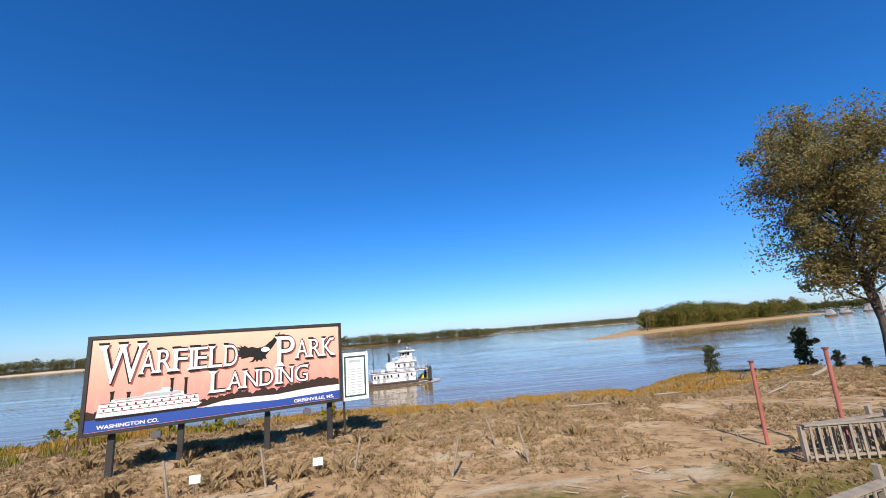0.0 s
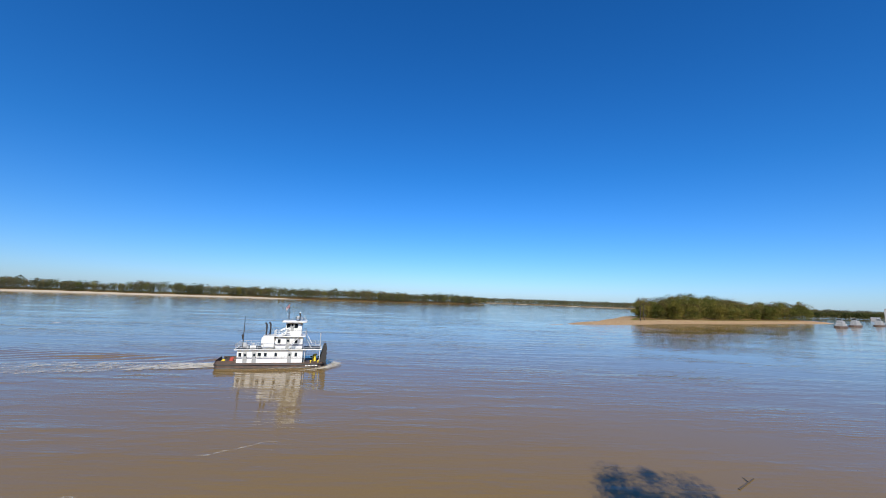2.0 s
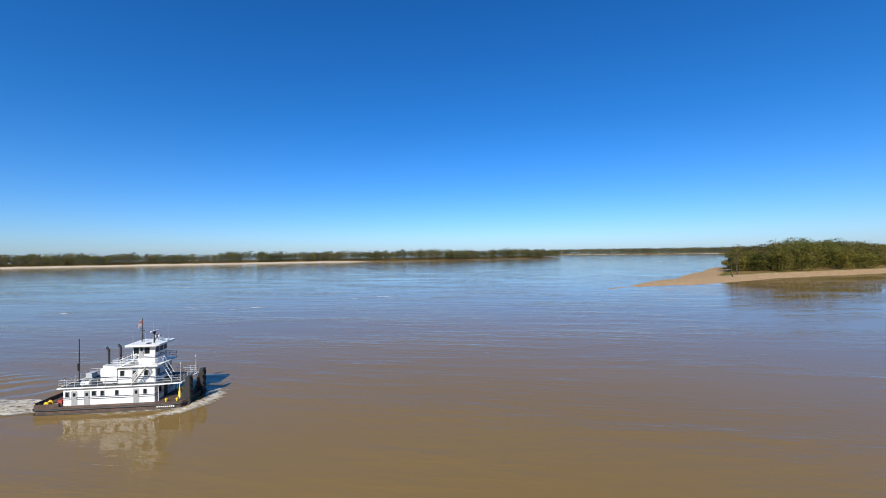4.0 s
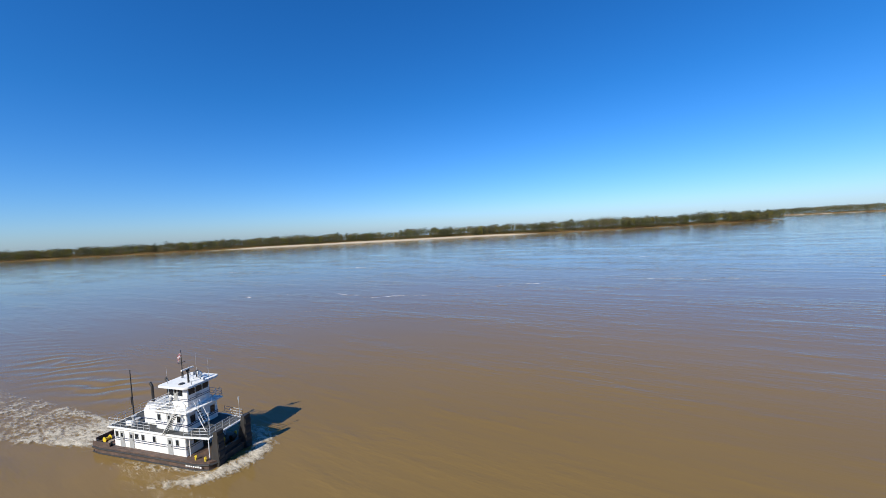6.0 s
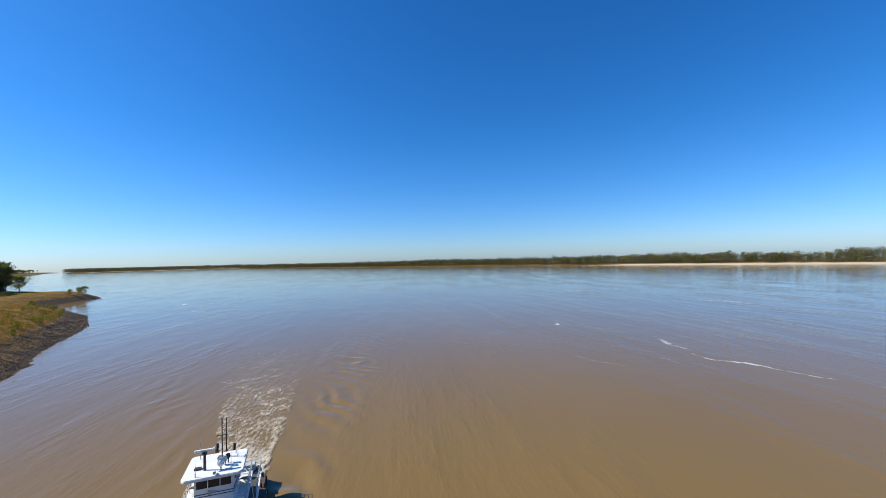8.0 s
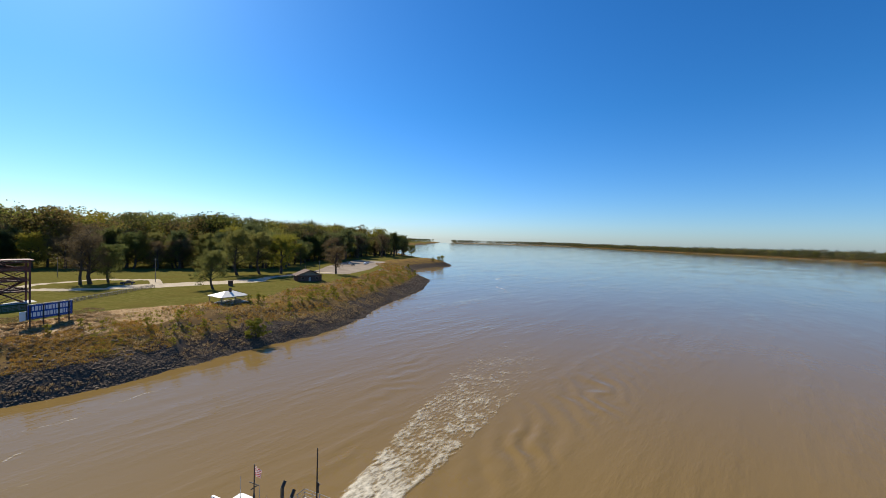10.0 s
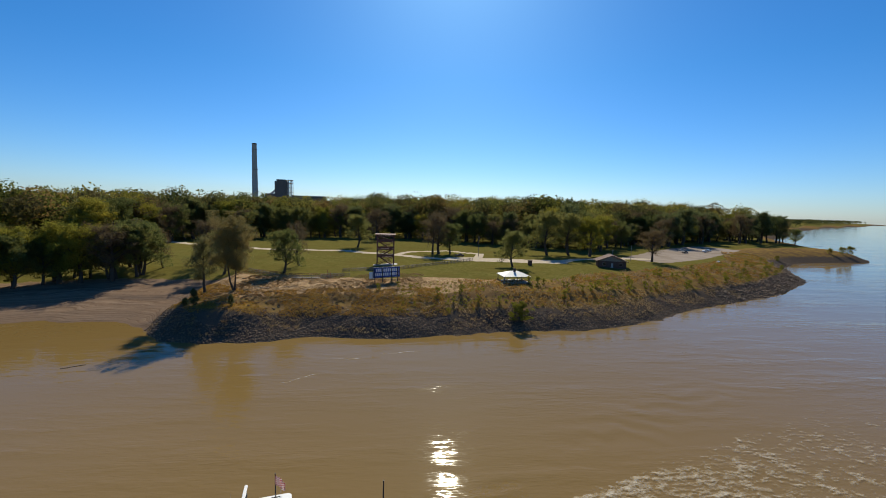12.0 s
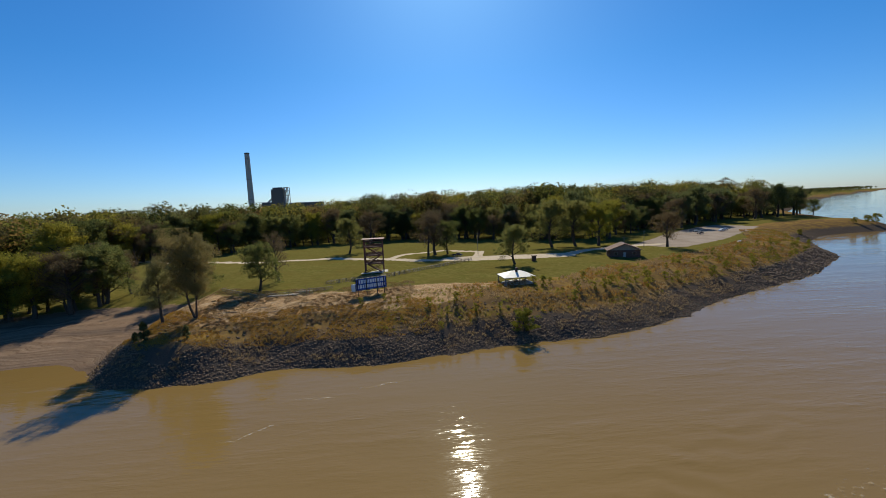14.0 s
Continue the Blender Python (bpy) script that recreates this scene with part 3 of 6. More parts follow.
for x, y, s in ((-19, 26, 1.0), (-15, 24, 1.2), (-8.5, 27, 1.3), (-28, 30, 1.5), (-36, 28, 1.6), (-41, 33, 1.3), (-33, 34, 1.2), (-31, 40, 1.0), (-48, 33, 1.2)):
    K_SAPLING.plant(x, y, "young yellow-green sapling among the weeds", s, category="sapling", group="saplings on the bank")

gb = np.random.default_rng(91)
for i in range(70):
    x = -62 - 190 * (i + gb.uniform(0, 1)) / 70
    y = float(np.interp(x, [-245, -195, -147, -116, -105, -72, -55], [-52, -16, 7, 22, 31, 43, 45])) - gb.uniform(12, 30)
    K_SAPLING.plant(x, y, "young yellow-green sapling among the weeds", gb.uniform(0.9, 1.9), category="sapling", group="saplings on the bank")
for x, y, s in ((-412, -172, 1.3), (-398, -166, 1.0), (-385, -165, 0.8), (-300, -128, 0.7)):
    K_WILLOW.plant(x, y, "yellow-green willow scrub on the far point", s, category="bush", group="scrub on the point")

# ---- woods ----
W_GREEN = foliage("wood_leaves_green", [(0.15, (0.09, 0.10, 0.024)), (0.5, (0.18, 0.175, 0.04)), (0.85, (0.28, 0.225, 0.05))], 0.62, True)
W_DARK = foliage("wood_leaves_dark", [(0.15, (0.045, 0.055, 0.02)), (0.5, (0.08, 0.09, 0.028)), (0.85, (0.14, 0.125, 0.04))], 0.55, True)
W_GOLD = foliage("wood_leaves_gold", [(0.15, (0.13, 0.125, 0.022)), (0.5, (0.22, 0.19, 0.03)), (0.85, (0.32, 0.235, 0.04))], 0.5, True)
W_FALL = foliage("wood_leaves_brown", [(0.15, (0.085, 0.075, 0.026)), (0.5, (0.15, 0.115, 0.04)), (0.85, (0.25, 0.16, 0.05))], 0.5, True)


# far trees: distance haze is put into the leaf colour as a greyer olive
W_FAR_HAZED = foliage("far_leaves_hazed", [(0.15, (0.075, 0.082, 0.04)), (0.5, (0.125, 0.12, 0.058)), (0.85, (0.19, 0.15, 0.075))], 0.4, True)


def woods(name, pts, heights, label, mat, quads=60, leaf=1.3, base=None, seed=1, width=0.24, under=0.14):
    """A far wood: every tree is a stem and a ragged crown of leaf clumps."""
    g = np.random.default_rng(seed)
    n = len(pts)
    z0 = ground_z(pts[:, 0], pts[:, 1]) if base is None else np.full(n, base)
    hv = heights[:, None]
    nb = 13
    # a rounded crown of lobes, each lobe a shell of leaf clumps
    q = g.normal(size=(n, nb, 3))
    q /= np.linalg.norm(q, axis=2)[:, :, None]
    q[:, :, 2] = np.where(q[:, :, 2] < -0.5, -q[:, :, 2], q[:, :, 2])
    wide = width * g.uniform(0.75, 1.25, (n, 1))
    lob = q * np.stack([wide * hv, wide * hv, 0.26 * hv], 2) * 0.72
    lob[:, :, 2] += hv * g.uniform(0.5, 0.58, (n, 1))
    lob[:, 0] *= np.array([0.3, 0.3, 1.0])
    r = g.uniform(0.09, 0.15, (n, nb)) * hv * (wide / 0.26) ** 0.5
    pick = g.integers(0, nb, (n, quads))
    idx = np.arange(n)[:, None]
    d = g.normal(size=(n, quads, 3))
    d[:, :, 2] += 0.25
    d /= np.linalg.norm(d, axis=2)[:, :, None]
    c = lob[idx, pick] + d * (r[idx, pick] * g.uniform(0.78, 1.0, (n, quads)))[:, :, None]
    low = g.uniform(size=(n, quads)) < under
    c[:, :, 2] = np.where(low, hv * g.uniform(0.02, 0.3 + 0.6 * under, (n, quads)), c[:, :, 2])
    c += np.stack([pts[:, 0], pts[:, 1], z0], 1)[:, None, :]
    v, f = leaf_quads(c.reshape(-1, 3), leaf, g, d.reshape(-1, 3))
    ob = new(name, soup(name, v, f, mat))
    mark(ob, tone=np.repeat(g.uniform(0, 1, n), quads * 4))
    return tagged(ob, label, "trees", kind="stuff")


def scatter(n, ring, margin=0.0, seed=2, tries=12):
    g = np.random.default_rng(seed)
    xs, ys = [p[0] for p in ring], [p[1] for p in ring]
    p = np.stack([g.uniform(min(xs), max(xs), n * tries), g.uniform(min(ys), max(ys), n * tries)], 1)
    return p[inland(p[:, 0], p[:, 1], ring) > margin][:n]


WOOD_A = [(330, -60), (150, -60), (145, -150), (60, -200), (-20, -205), (-95, -150), (-150, -130), (-240, -200), (-330, -262), (-440, -300), (-460, -400), (-320, -440), (-150, -340), (-20, -400), (100, -400), (200, -460), (330, -460)]
for i, (m, nm) in enumerate(((W_GREEN, "green"), (W_DARK, "dark green"), (W_GOLD, "yellowing"), (W_FALL, "autumn brown"))):
    p = scatter((420, 240, 200, 330)[i], WOOD_A, 6, 40 + i)
    woods("woods", p, np.random.default_rng(i).uniform(24, 41, len(p)) * np.interp(p[:, 0], [-300, -100, 20, 120], [1.24, 1.24, 1.18, 1.04]) * (1 + 0.13 * vnoise(p[:, 0], p[:, 1], 45, 36)), "dense %s woods behind the park" % nm, m, 560, 0.8, seed=50 + i, width=0.3, under=0.05)
EDGE = [(150, -62), (143, -150), (62, -196), (-20, -200), (-95, -146), (-150, -124), (-240, -194), (-330, -256), (-430, -296)]
for i in range(130):
    f_ = (i + rng.uniform(0, 1)) / 130 * (len(EDGE) - 1)
    a_, b_ = EDGE[int(f_)], EDGE[int(f_) + 1]
    x, y = (a_[k] + (b_[k] - a_[k]) * (f_ % 1) + rng.uniform(-9, 9) for k in (0, 1))
    kind = (K_OAK, K_OAK, K_GOLD, K_BROWN, K_OAK, K_DARK, K_BROWN)[int(rng.integers(0, 7))]
    kind.plant(x, y, "woodland tree in autumn leaf at the edge of the lawn", rng.uniform(1.05, 1.75), group="trees at the edge of the woods")
WOOD_B = [(-620, -520), (-1010, -860), (-1710, -1440), (-4500, -3500), (-4500, -4300), (-1500, -1700), (-700, -800)]
p = scatter(700, WOOD_B, 0, 61)
woods("far_woods", p, rng.uniform(26, 38, len(p)), "distant woods along the river bank", W_DARK, 40, 2.4, seed=62)
WOOD_C = [(150, 104), (192, 146), (236, 184), (262, 180), (340, 175), (430, 190), (430, -60), (300, -60), (180, 20), (150, 60)]
p = scatter(420, WOOD_C, 2, 63)
woods("woods", p, rng.uniform(9, 18, len(p)) * np.interp(inland(p[:, 0], p[:, 1], WOOD_C), [0, 25], [0.5, 1.1]), "dark green brush and trees beyond the cove", W_DARK, 90, 0.9, seed=64, under=0.3)
p = scatter(420, ISLAND, 24, 65)
p = p[(p[:, 0] > 268 + rng.uniform(-20, 20, len(p)))]
woods("island_trees", p, np.interp(p[:, 0], [270, 320], [14, 25]) * rng.uniform(0.6, 1.3, len(p)) * (1 + 0.35 * vnoise(p[:, 0], p[:, 1], 38, 92)), "olive green trees crowding the island", W_GREEN, 300, 0.75, base=3.4, seed=66, width=0.32, under=0.16)
p2 = p[rng.uniform(size=len(p)) < 0.45] + 6
woods("island_trees", p2, rng.uniform(20, 33, len(p2)), "olive brown trees on the island", W_FALL, 130, 0.8, base=3.4, seed=67, width=0.3, under=0.3)


def front_rows(line, n, d0, d1, seed):
    """Points set back from a shoreline that runs with the land on its left."""
    g = np.random.default_rng(seed)
    a, b = np.array(line[:-1], float), np.array(line[1:], float)
    ln = np.linalg.norm(b - a, axis=1)
    k = g.choice(len(ln), n, p=ln / ln.sum())
    t = g.uniform(0, 1, (n, 1))
    d = (b - a)[k] / ln[k][:, None]
    out = np.stack([-d[:, 1], d[:, 0]], 1)
    return a[k] + (b - a)[k] * t + out * g.uniform(d0, d1, (n, 1))


p = front_rows(FAR[:10], 2800, 1, 95, 68)
p[:, :] += np.array([-0.5, 0.85]) * (30 * smooth(-1300, -1050, p[:, 0]) * smooth(-250, -500, p[:, 0]))[:, None]
woods("far_bank_trees", p, rng.uniform(20, 36, len(p)) * (1 + 0.22 * vnoise(p[:, 0], p[:, 1], 70, 93)), "long line of trees on the far bank", W_FAR_HAZED, 95, 1.35, base=4.5, seed=69, width=0.34, under=0.4)
p2 = p[rng.uniform(size=len(p)) < 0.4] + 9
woods("far_bank_trees", p2, rng.uniform(20, 34, len(p2)), "olive and brown trees on the far bank", W_GREEN, 80, 1.3, base=4.5, seed=70, width=0.34, under=0.35)
for nm, ring, s in (("upstream_trees", FAR_UP, 71), ("downstream_trees", FAR_DOWN, 72)):
    p = scatter(1000, ring, 20, s)
    woods(nm, p, rng.uniform(30, 44, len(p)), "line of distant trees over the water, haze mixed into their colour", W_FAR_HAZED, 70, 2.4, base=4, seed=s, width=0.6, under=0.4)

# a bare snag at the tip of the island's wood
(sv, sf), _ = tree_data(seed=77, h=24, spread=0.16, bare=0.35, limbs=9, leaves=10, trunk=0.014)
snag = thing("dead_tree", 246, 430, 3.0, 0, "bare dead tree standing at the tip of the island", "tree")
new("trunk", soup("trunk", sv, sf, M_BARK, True)).parent = snag

# ---- welcome sign ----


def flat(points, y0, y1):
    """A thin plate from an outline of (x, z), lying in the plane of y."""
    bm = bmesh.new()
    f = bm.faces.new([bm.verts.new((x, y0, z)) for x, z in points])
    r = bmesh.ops.extrude_face_region(bm, geom=[f])
    bmesh.ops.translate(bm, vec=(0, y1 - y0, 0), verts=[v for v in r["geom"] if isinstance(v, bmesh.types.BMVert)])
    return bm


def text_mesh(name, body, size, mat, parent, x, y, z, width=None, fat=0.0, rx=90, rz=0, depth=0.004, label="", tall=1.0, serifs=(), grow=0.0):
    cu = bpy.data.curves.new(name, "FONT")
    cu.body, cu.size, cu.align_x, cu.extrude, cu.offset = body, size, "LEFT", depth, fat
    tmp = new("text_source", cu)
    bpy.context.view_layer.update()
    me = bpy.data.meshes.new_from_object(tmp.evaluated_get(bpy.context.evaluated_depsgraph_get()))
    bpy.data.objects.remove(tmp)
    me.materials.clear()
    me.materials.append(mat)
    ob = new(name, me)
    ob.parent = parent
    xs = [v.co.x for v in me.vertices]
    lead = min(xs)
    if serifs:
        ys = [v.co.y for v in me.vertices]
        wide_, low_, high_ = max(xs) - lead, min(ys), max(ys)
        bm = bmesh.new()
        bm.from_mesh(me)
        for u, end in serifs:
            c_, y_, dr = lead + u * wide_, (low_ if end == "b" else high_), (1 if end == "b" else -1)
            w0, w1, hh = 0.125 * size + grow, 0.06 * size + grow, 0.085 * size + grow
            q = [(c_ - w0, y_ - dr * grow), (c_ + w0, y_ - dr * grow), (c_ + w1, y_ + dr * hh), (c_ - w1, y_ + dr * hh)]
            f = bm.faces.new([bm.verts.new((px_, py_, -depth)) for px_, py_ in q])
            ex = bmesh.ops.extrude_face_region(bm, geom=[f])
            bmesh.ops.translate(bm, vec=(0, 0, 2 * depth + 0.0015), verts=[v for v in ex["geom"] if isinstance(v, bmesh.types.BMVert)])
        bmesh.ops.recalc_face_normals(bm, faces=bm.faces)
        bm.to_mesh(me)
        bm.free()
    me.transform(Matrix.Translation((-lead, 0, 0)))
    sx = width / (max(xs) - min(xs)) if width else 1.0
    ob.matrix_basis = pose(x, y, z, rx, 0, rz) @ Matrix.Diagonal((sx, tall, 1, 1))
    if label:
        tagged(ob, label)
    return ob


SERIFS = {"W": ((0.06, "t"), (0.5, "t"), (0.94, "t")), "A": ((0.07, "b"), (0.93, "b")), "R": ((0.1, "t"), (0.1, "b"), (0.93, "b")), "F": ((0.13, "t"), (0.13, "b")),
          "I": ((0.5, "t"), (0.5, "b")), "E": ((0.13, "t"), (0.13, "b")), "L": ((0.14, "t"), (0.14, "b")), "D": ((0.1, "t"), (0.1, "b")), "P": ((0.13, "t"), (0.13, "b")),
          "K": ((0.1, "t"), (0.1, "b"), (0.88, "t"), (0.93, "b")), "N": ((0.07, "t"), (0.08, "b"), (0.92, "t")), "G": ((0.88, "t"),)}


def spell(body, size, mat, parent, x, y, z, width, fat, tall):
    """A word whose letters are parts of their own."""
    n = len(body)
    wide = {"I": 0.22, "W": 1.35, "N": 1.08, "G": 1.1, "D": 1.05}
    units = [wide.get(c, 1.0) for c in body]
    x0, unit = x, width / (sum(units) + 0.10 * (n - 1))
    for c, k in zip(body, units):
        text_mesh("letter", c, size, mat, parent, x0, y, z, unit * k * 0.94, fat, tall=tall, depth=0.002, serifs=SERIFS.get(c, ()), grow=max(fat, 0) * 0.8)
        x0 += unit * (k + 0.10)


def paint(name, c, rough=0.6):
    return worn(name, c, tuple(v * 0.7 for v in c), 1.5, rough, bump=0.04, dirt=0.35)


def make_sunset():
    n = Nodes("sunset_paint", 0.55)
    z = n.t.nodes.new("ShaderNodeTexCoord").outputs["Object"]
    s = n.t.nodes.new("ShaderNodeSeparateXYZ")
    n.link(z, s.inputs[0])
    f = n.math("ADD", n.math("MULTIPLY", n.math("SUBTRACT", s.outputs[2], 2.2), 0.28), n.math("MULTIPLY", n.math("SUBTRACT", n.noise(0.8, 5, local=True), 0.5), 0.25))
    c = n.ramp(f, [(0.1, (0.72, 0.23, 0.19)), (0.5, (0.78, 0.35, 0.25)), (0.95, (0.80, 0.50, 0.34))])
    n.color(n.mix(n.math("MULTIPLY", n.ramp(n.noise(5, 5, 0.7, stretch=(1, 1, 0.2), local=True), [(0.5, (0, 0, 0)), (0.8, (1, 1, 1))]), 0.3), c, (0.75, 0.55, 0.48)))
    return n.mat


M_SUNSET = make_sunset()
M_RIVERBLUE = paint("river_blue_paint", (0.022, 0.065, 0.30))
M_SIGNWHITE = paint("sign_white_paint", (0.82, 0.80, 0.76))
M_SIGNBLACK = paint("sign_black_paint", (0.012, 0.009, 0.008), 0.9)
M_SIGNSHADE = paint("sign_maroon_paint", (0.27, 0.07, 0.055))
M_SIGNTREE = paint("sign_tree_paint", (0.035, 0.018, 0.012), 0.9)
SIGN_L, Z0, Z1 = 10.1, 1.95, 5.75
SW, SH = SIGN_L, Z1 - Z0
sign = thing("billboard", -10.4, 15.7, gz(-10.4, 15.7) - 0.2, 24.5, "painted park landing billboard with a steamboat on black posts", "sign")


def SX(u):
    return -SW / 2 + u * SW


def SZ(v):
    return Z1 - v * SH


part("backing_panel", B((-SW / 2, SW / 2, -0.10, 0.10, Z0, Z1)), M_PAPER, sign)
part("picture_panel", B((-SW / 2 + 0.1, SW / 2 - 0.1, -0.115, -0.10, Z0 + 0.1, Z1 - 0.1)), M_SUNSET, sign, "peach and pink sunset painted panel")
for nm, b in (("frame_top", (-SW / 2 - 0.02, SW / 2 + 0.02, -0.16, 0.13, Z1 - 0.12, Z1 + 0.02)), ("frame_bottom", (-SW / 2 - 0.02, SW / 2 + 0.02, -0.16, 0.13, Z0 - 0.02, Z0 + 0.12)),
              ("frame_side", (-SW / 2 - 0.02, -SW / 2 + 0.12, -0.157, 0.127, Z0 + 0.12, Z1 - 0.12)), ("frame_side", (SW / 2 - 0.12, SW / 2 + 0.02, -0.157, 0.127, Z0 + 0.12, Z1 - 0.12))):
    part(nm, B(b, bevel=0.01), M_BLACK, sign)
for px in (-4.1, -1.75, 1.65, 4.5):
    part("post", B((px - 0.12, px + 0.12, 0.135, 0.37, -0.9, Z1 - 0.2), bevel=0.02), M_BLACK, sign)
for px in (-2.5, 0.6, 3.3):
    part("lamp_box", B((px - 0.16, px + 0.16, -0.75, -0.5, Z0 - 0.34, Z0 - 0.1), (px - 0.03, px + 0.03, -0.55, -0.1, Z0 - 0.14, Z0 - 0.08), bevel=0.012), M_STEELDARK, sign, "grey floodlight box under the board")
Y1, Y2, Y3, Y4 = -0.118, -0.121, -0.125, -0.130
part("painted_river", flat([(SX(0.012), SZ(0.845)), (SX(0.4), SZ(0.86)), (SX(0.7), SZ(0.885)), (SX(0.988), SZ(0.865)), (SX(0.988), SZ(0.965)), (SX(0.012), SZ(0.965))], Y1, Y1 + 0.004), M_RIVERBLUE, sign, "blue painted river band")
sand_pts = [(SX(0.4), SZ(0.86)), (SX(0.5), SZ(0.80)), (SX(0.7), SZ(0.815)), (SX(0.85), SZ(0.785)), (SX(0.988), SZ(0.79)), (SX(0.988), SZ(0.865)), (SX(0.7), SZ(0.885))]
part("painted_sandbar", flat(sand_pts, Y2, Y2 + 0.003), M_SIGNWHITE, sign, "white painted sandbar")
gsign = np.random.default_rng(4)
for a, b in ((0.012, 0.06), (0.36, 0.985)):
    top = [(SX(u), SZ(float(np.interp(u, [0, 0.36, 0.5, 0.56, 0.6, 0.64, 0.7, 0.75, 0.82, 0.9, 1], [0.79, 0.81, 0.77, 0.75, 0.79, 0.74, 0.78, 0.74, 0.735, 0.70, 0.745])) - 0.02 * abs(math.sin(u * 90)) - gsign.uniform(0, 0.018))) for u in np.linspace(a, b, 160 if b > 0.5 else 14)]
    low = [(SX(u), SZ(0.845 if b < 0.5 else float(np.interp(u, [0.36, 0.4, 0.5, 0.7, 0.85, 1.0], [0.85, 0.855, 0.805, 0.82, 0.79, 0.79])))) for u in np.linspace(b, a, 12)]
    part("painted_treeline", flat(top + low, Y3, Y3 + 0.003), M_SIGNTREE, sign, "dark painted line of trees")
# steamboat
sb = [(0.045, 0.83), (0.052, 0.70), (0.085, 0.70), (0.09, 0.665), (0.19, 0.655), (0.2, 0.63), (0.25, 0.625), (0.255, 0.595), (0.285, 0.595), (0.29, 0.63), (0.33, 0.655), (0.335, 0.69), (0.385, 0.70), (0.39, 0.79), (0.40, 0.80), (0.385, 0.835)]
part("painted_steamboat", flat([(SX(u), SZ(v)) for u, v in sb], Y4, Y4 + 0.004), M_SIGNWHITE, sign, "white painted paddle steamer")
for v in (0.705, 0.745, 0.79):
    part("painted_deck_line", B((SX(0.055), SX(0.385), Y4 - 0.004, Y4 - 0.0005, SZ(v), SZ(v - 0.008))), M_SIGNSHADE, sign)
for k in range(22):
    u = 0.065 + k * 0.0145
    part("painted_window", B((SX(u), SX(u + 0.006), Y4 - 0.003, Y4 - 0.0008, SZ(0.775 - 0.04 * (k % 2)), SZ(0.757 - 0.04 * (k % 2)))), M_SIGNBLACK, sign)
for k in range(40):
    u = 0.058 + k * 0.0083
    part("painted_railing", B((SX(u), SX(u + 0.0016), Y4 - 0.0035, Y4 - 0.0006, SZ(0.83), SZ(0.795))), M_GREY, sign)
part("painted_texas_deck", flat([(SX(u), SZ(v)) for u, v in ((0.10, 0.665), (0.19, 0.657), (0.2, 0.64), (0.32, 0.65), (0.325, 0.675), (0.10, 0.68))], Y4 - 0.006, Y4 - 0.002), M_GREY, sign)
for u, v in ((0.09, 0.58), (0.143, 0.60), (0.288, 0.50), (0.338, 0.51)):
    part("painted_funnel", flat([(SX(u - 0.005), SZ(0.69)), (SX(u + 0.005), SZ(0.69)), (SX(u + 0.005), SZ(v + 0.03)), (SX(u + 0.008), SZ(v)), (SX(u - 0.008), SZ(v)), (SX(u - 0.005), SZ(v + 0.03))], Y4, Y4 + 0.003), M_SIGNBLACK, sign)
part("painted_hull", flat([(SX(0.04), SZ(0.835)), (SX(0.39), SZ(0.83)), (SX(0.38), SZ(0.855)), (SX(0.05), SZ(0.86))], Y4 - 0.002, Y4 + 0.001), M_SIGNBLACK, sign)
# lettering: maroon shade, black edge, white face
for body, u, v, w, size, tall in (("W", 0.042, 0.50, 0.15, 2.15, 1.05), ("ARFIELD", 0.175, 0.43, 0.36, 1.32, 1.05), ("P", 0.70, 0.49, 0.082, 2.1, 0.98), ("ARK", 0.785, 0.41, 0.18, 1.3, 0.98), ("L", 0.43, 0.715, 0.062, 1.4, 0.98), ("ANDING", 0.497, 0.70, 0.345, 1.18, 0.95)):
    for mat, dx, dz, fat, dy in ((M_SIGNSHADE, 0.07, -0.07, 0.035, 0.0), (M_SIGNBLACK, 0.0, 0.0, 0.05, -0.006), (M_SIGNWHITE, 0.0, 0.0, -0.004, -0.012)):
        spell(body, size, mat, sign, SX(u) + dx, Y1 + dy - 0.002, SZ(v) + dz, w * SW, fat, tall)
for body, u, v, w in (("WASHINGTON CO.", 0.05, 0.945, 0.20), ("GREENVILLE, MS.", 0.775, 0.945, 0.185)):
    text_mesh("lettering", body, 0.2, M_SIGNWHITE, sign, SX(u), Y4 - 0.003, SZ(v), w * SW, 0.004, depth=0.002)
# bird in flight, a plain dark shape with a white head
bird = [(0.535, 0.185), (0.545, 0.225), (0.527, 0.215), (0.54, 0.255), (0.521, 0.255), (0.537, 0.285), (0.522, 0.295), (0.54, 0.315), (0.53, 0.335), (0.548, 0.34), (0.545, 0.36),
        (0.565, 0.355), (0.585, 0.345), (0.600, 0.355), (0.592, 0.39), (0.578, 0.41), (0.598, 0.408), (0.606, 0.385), (0.612, 0.415), (0.621, 0.385), (0.632, 0.408), (0.638, 0.38), (0.655, 0.385),
        (0.648, 0.345), (0.664, 0.295), (0.682, 0.235), (0.698, 0.165), (0.712, 0.055), (0.694, 0.115), (0.684, 0.135), (0.674, 0.165), (0.662, 0.185), (0.652, 0.215), (0.636, 0.235), (0.612, 0.245), (0.59, 0.225), (0.575, 0.235), (0.56, 0.205), (0.552, 0.22)]
part("painted_bird", flat([(SX(u), SZ(v)) for u, v in bird], Y3, Y3 + 0.003), M_SIGNBLACK, sign, "dark painted bird with spread wings")
part("painted_bird_head", flat([(SX(u), SZ(v)) for u, v in ((0.628, 0.26), (0.645, 0.235), (0.662, 0.25), (0.668, 0.28), (0.65, 0.3), (0.632, 0.29))], Y3 - 0.006, Y3 - 0.002), M_SIGNWHITE, sign)
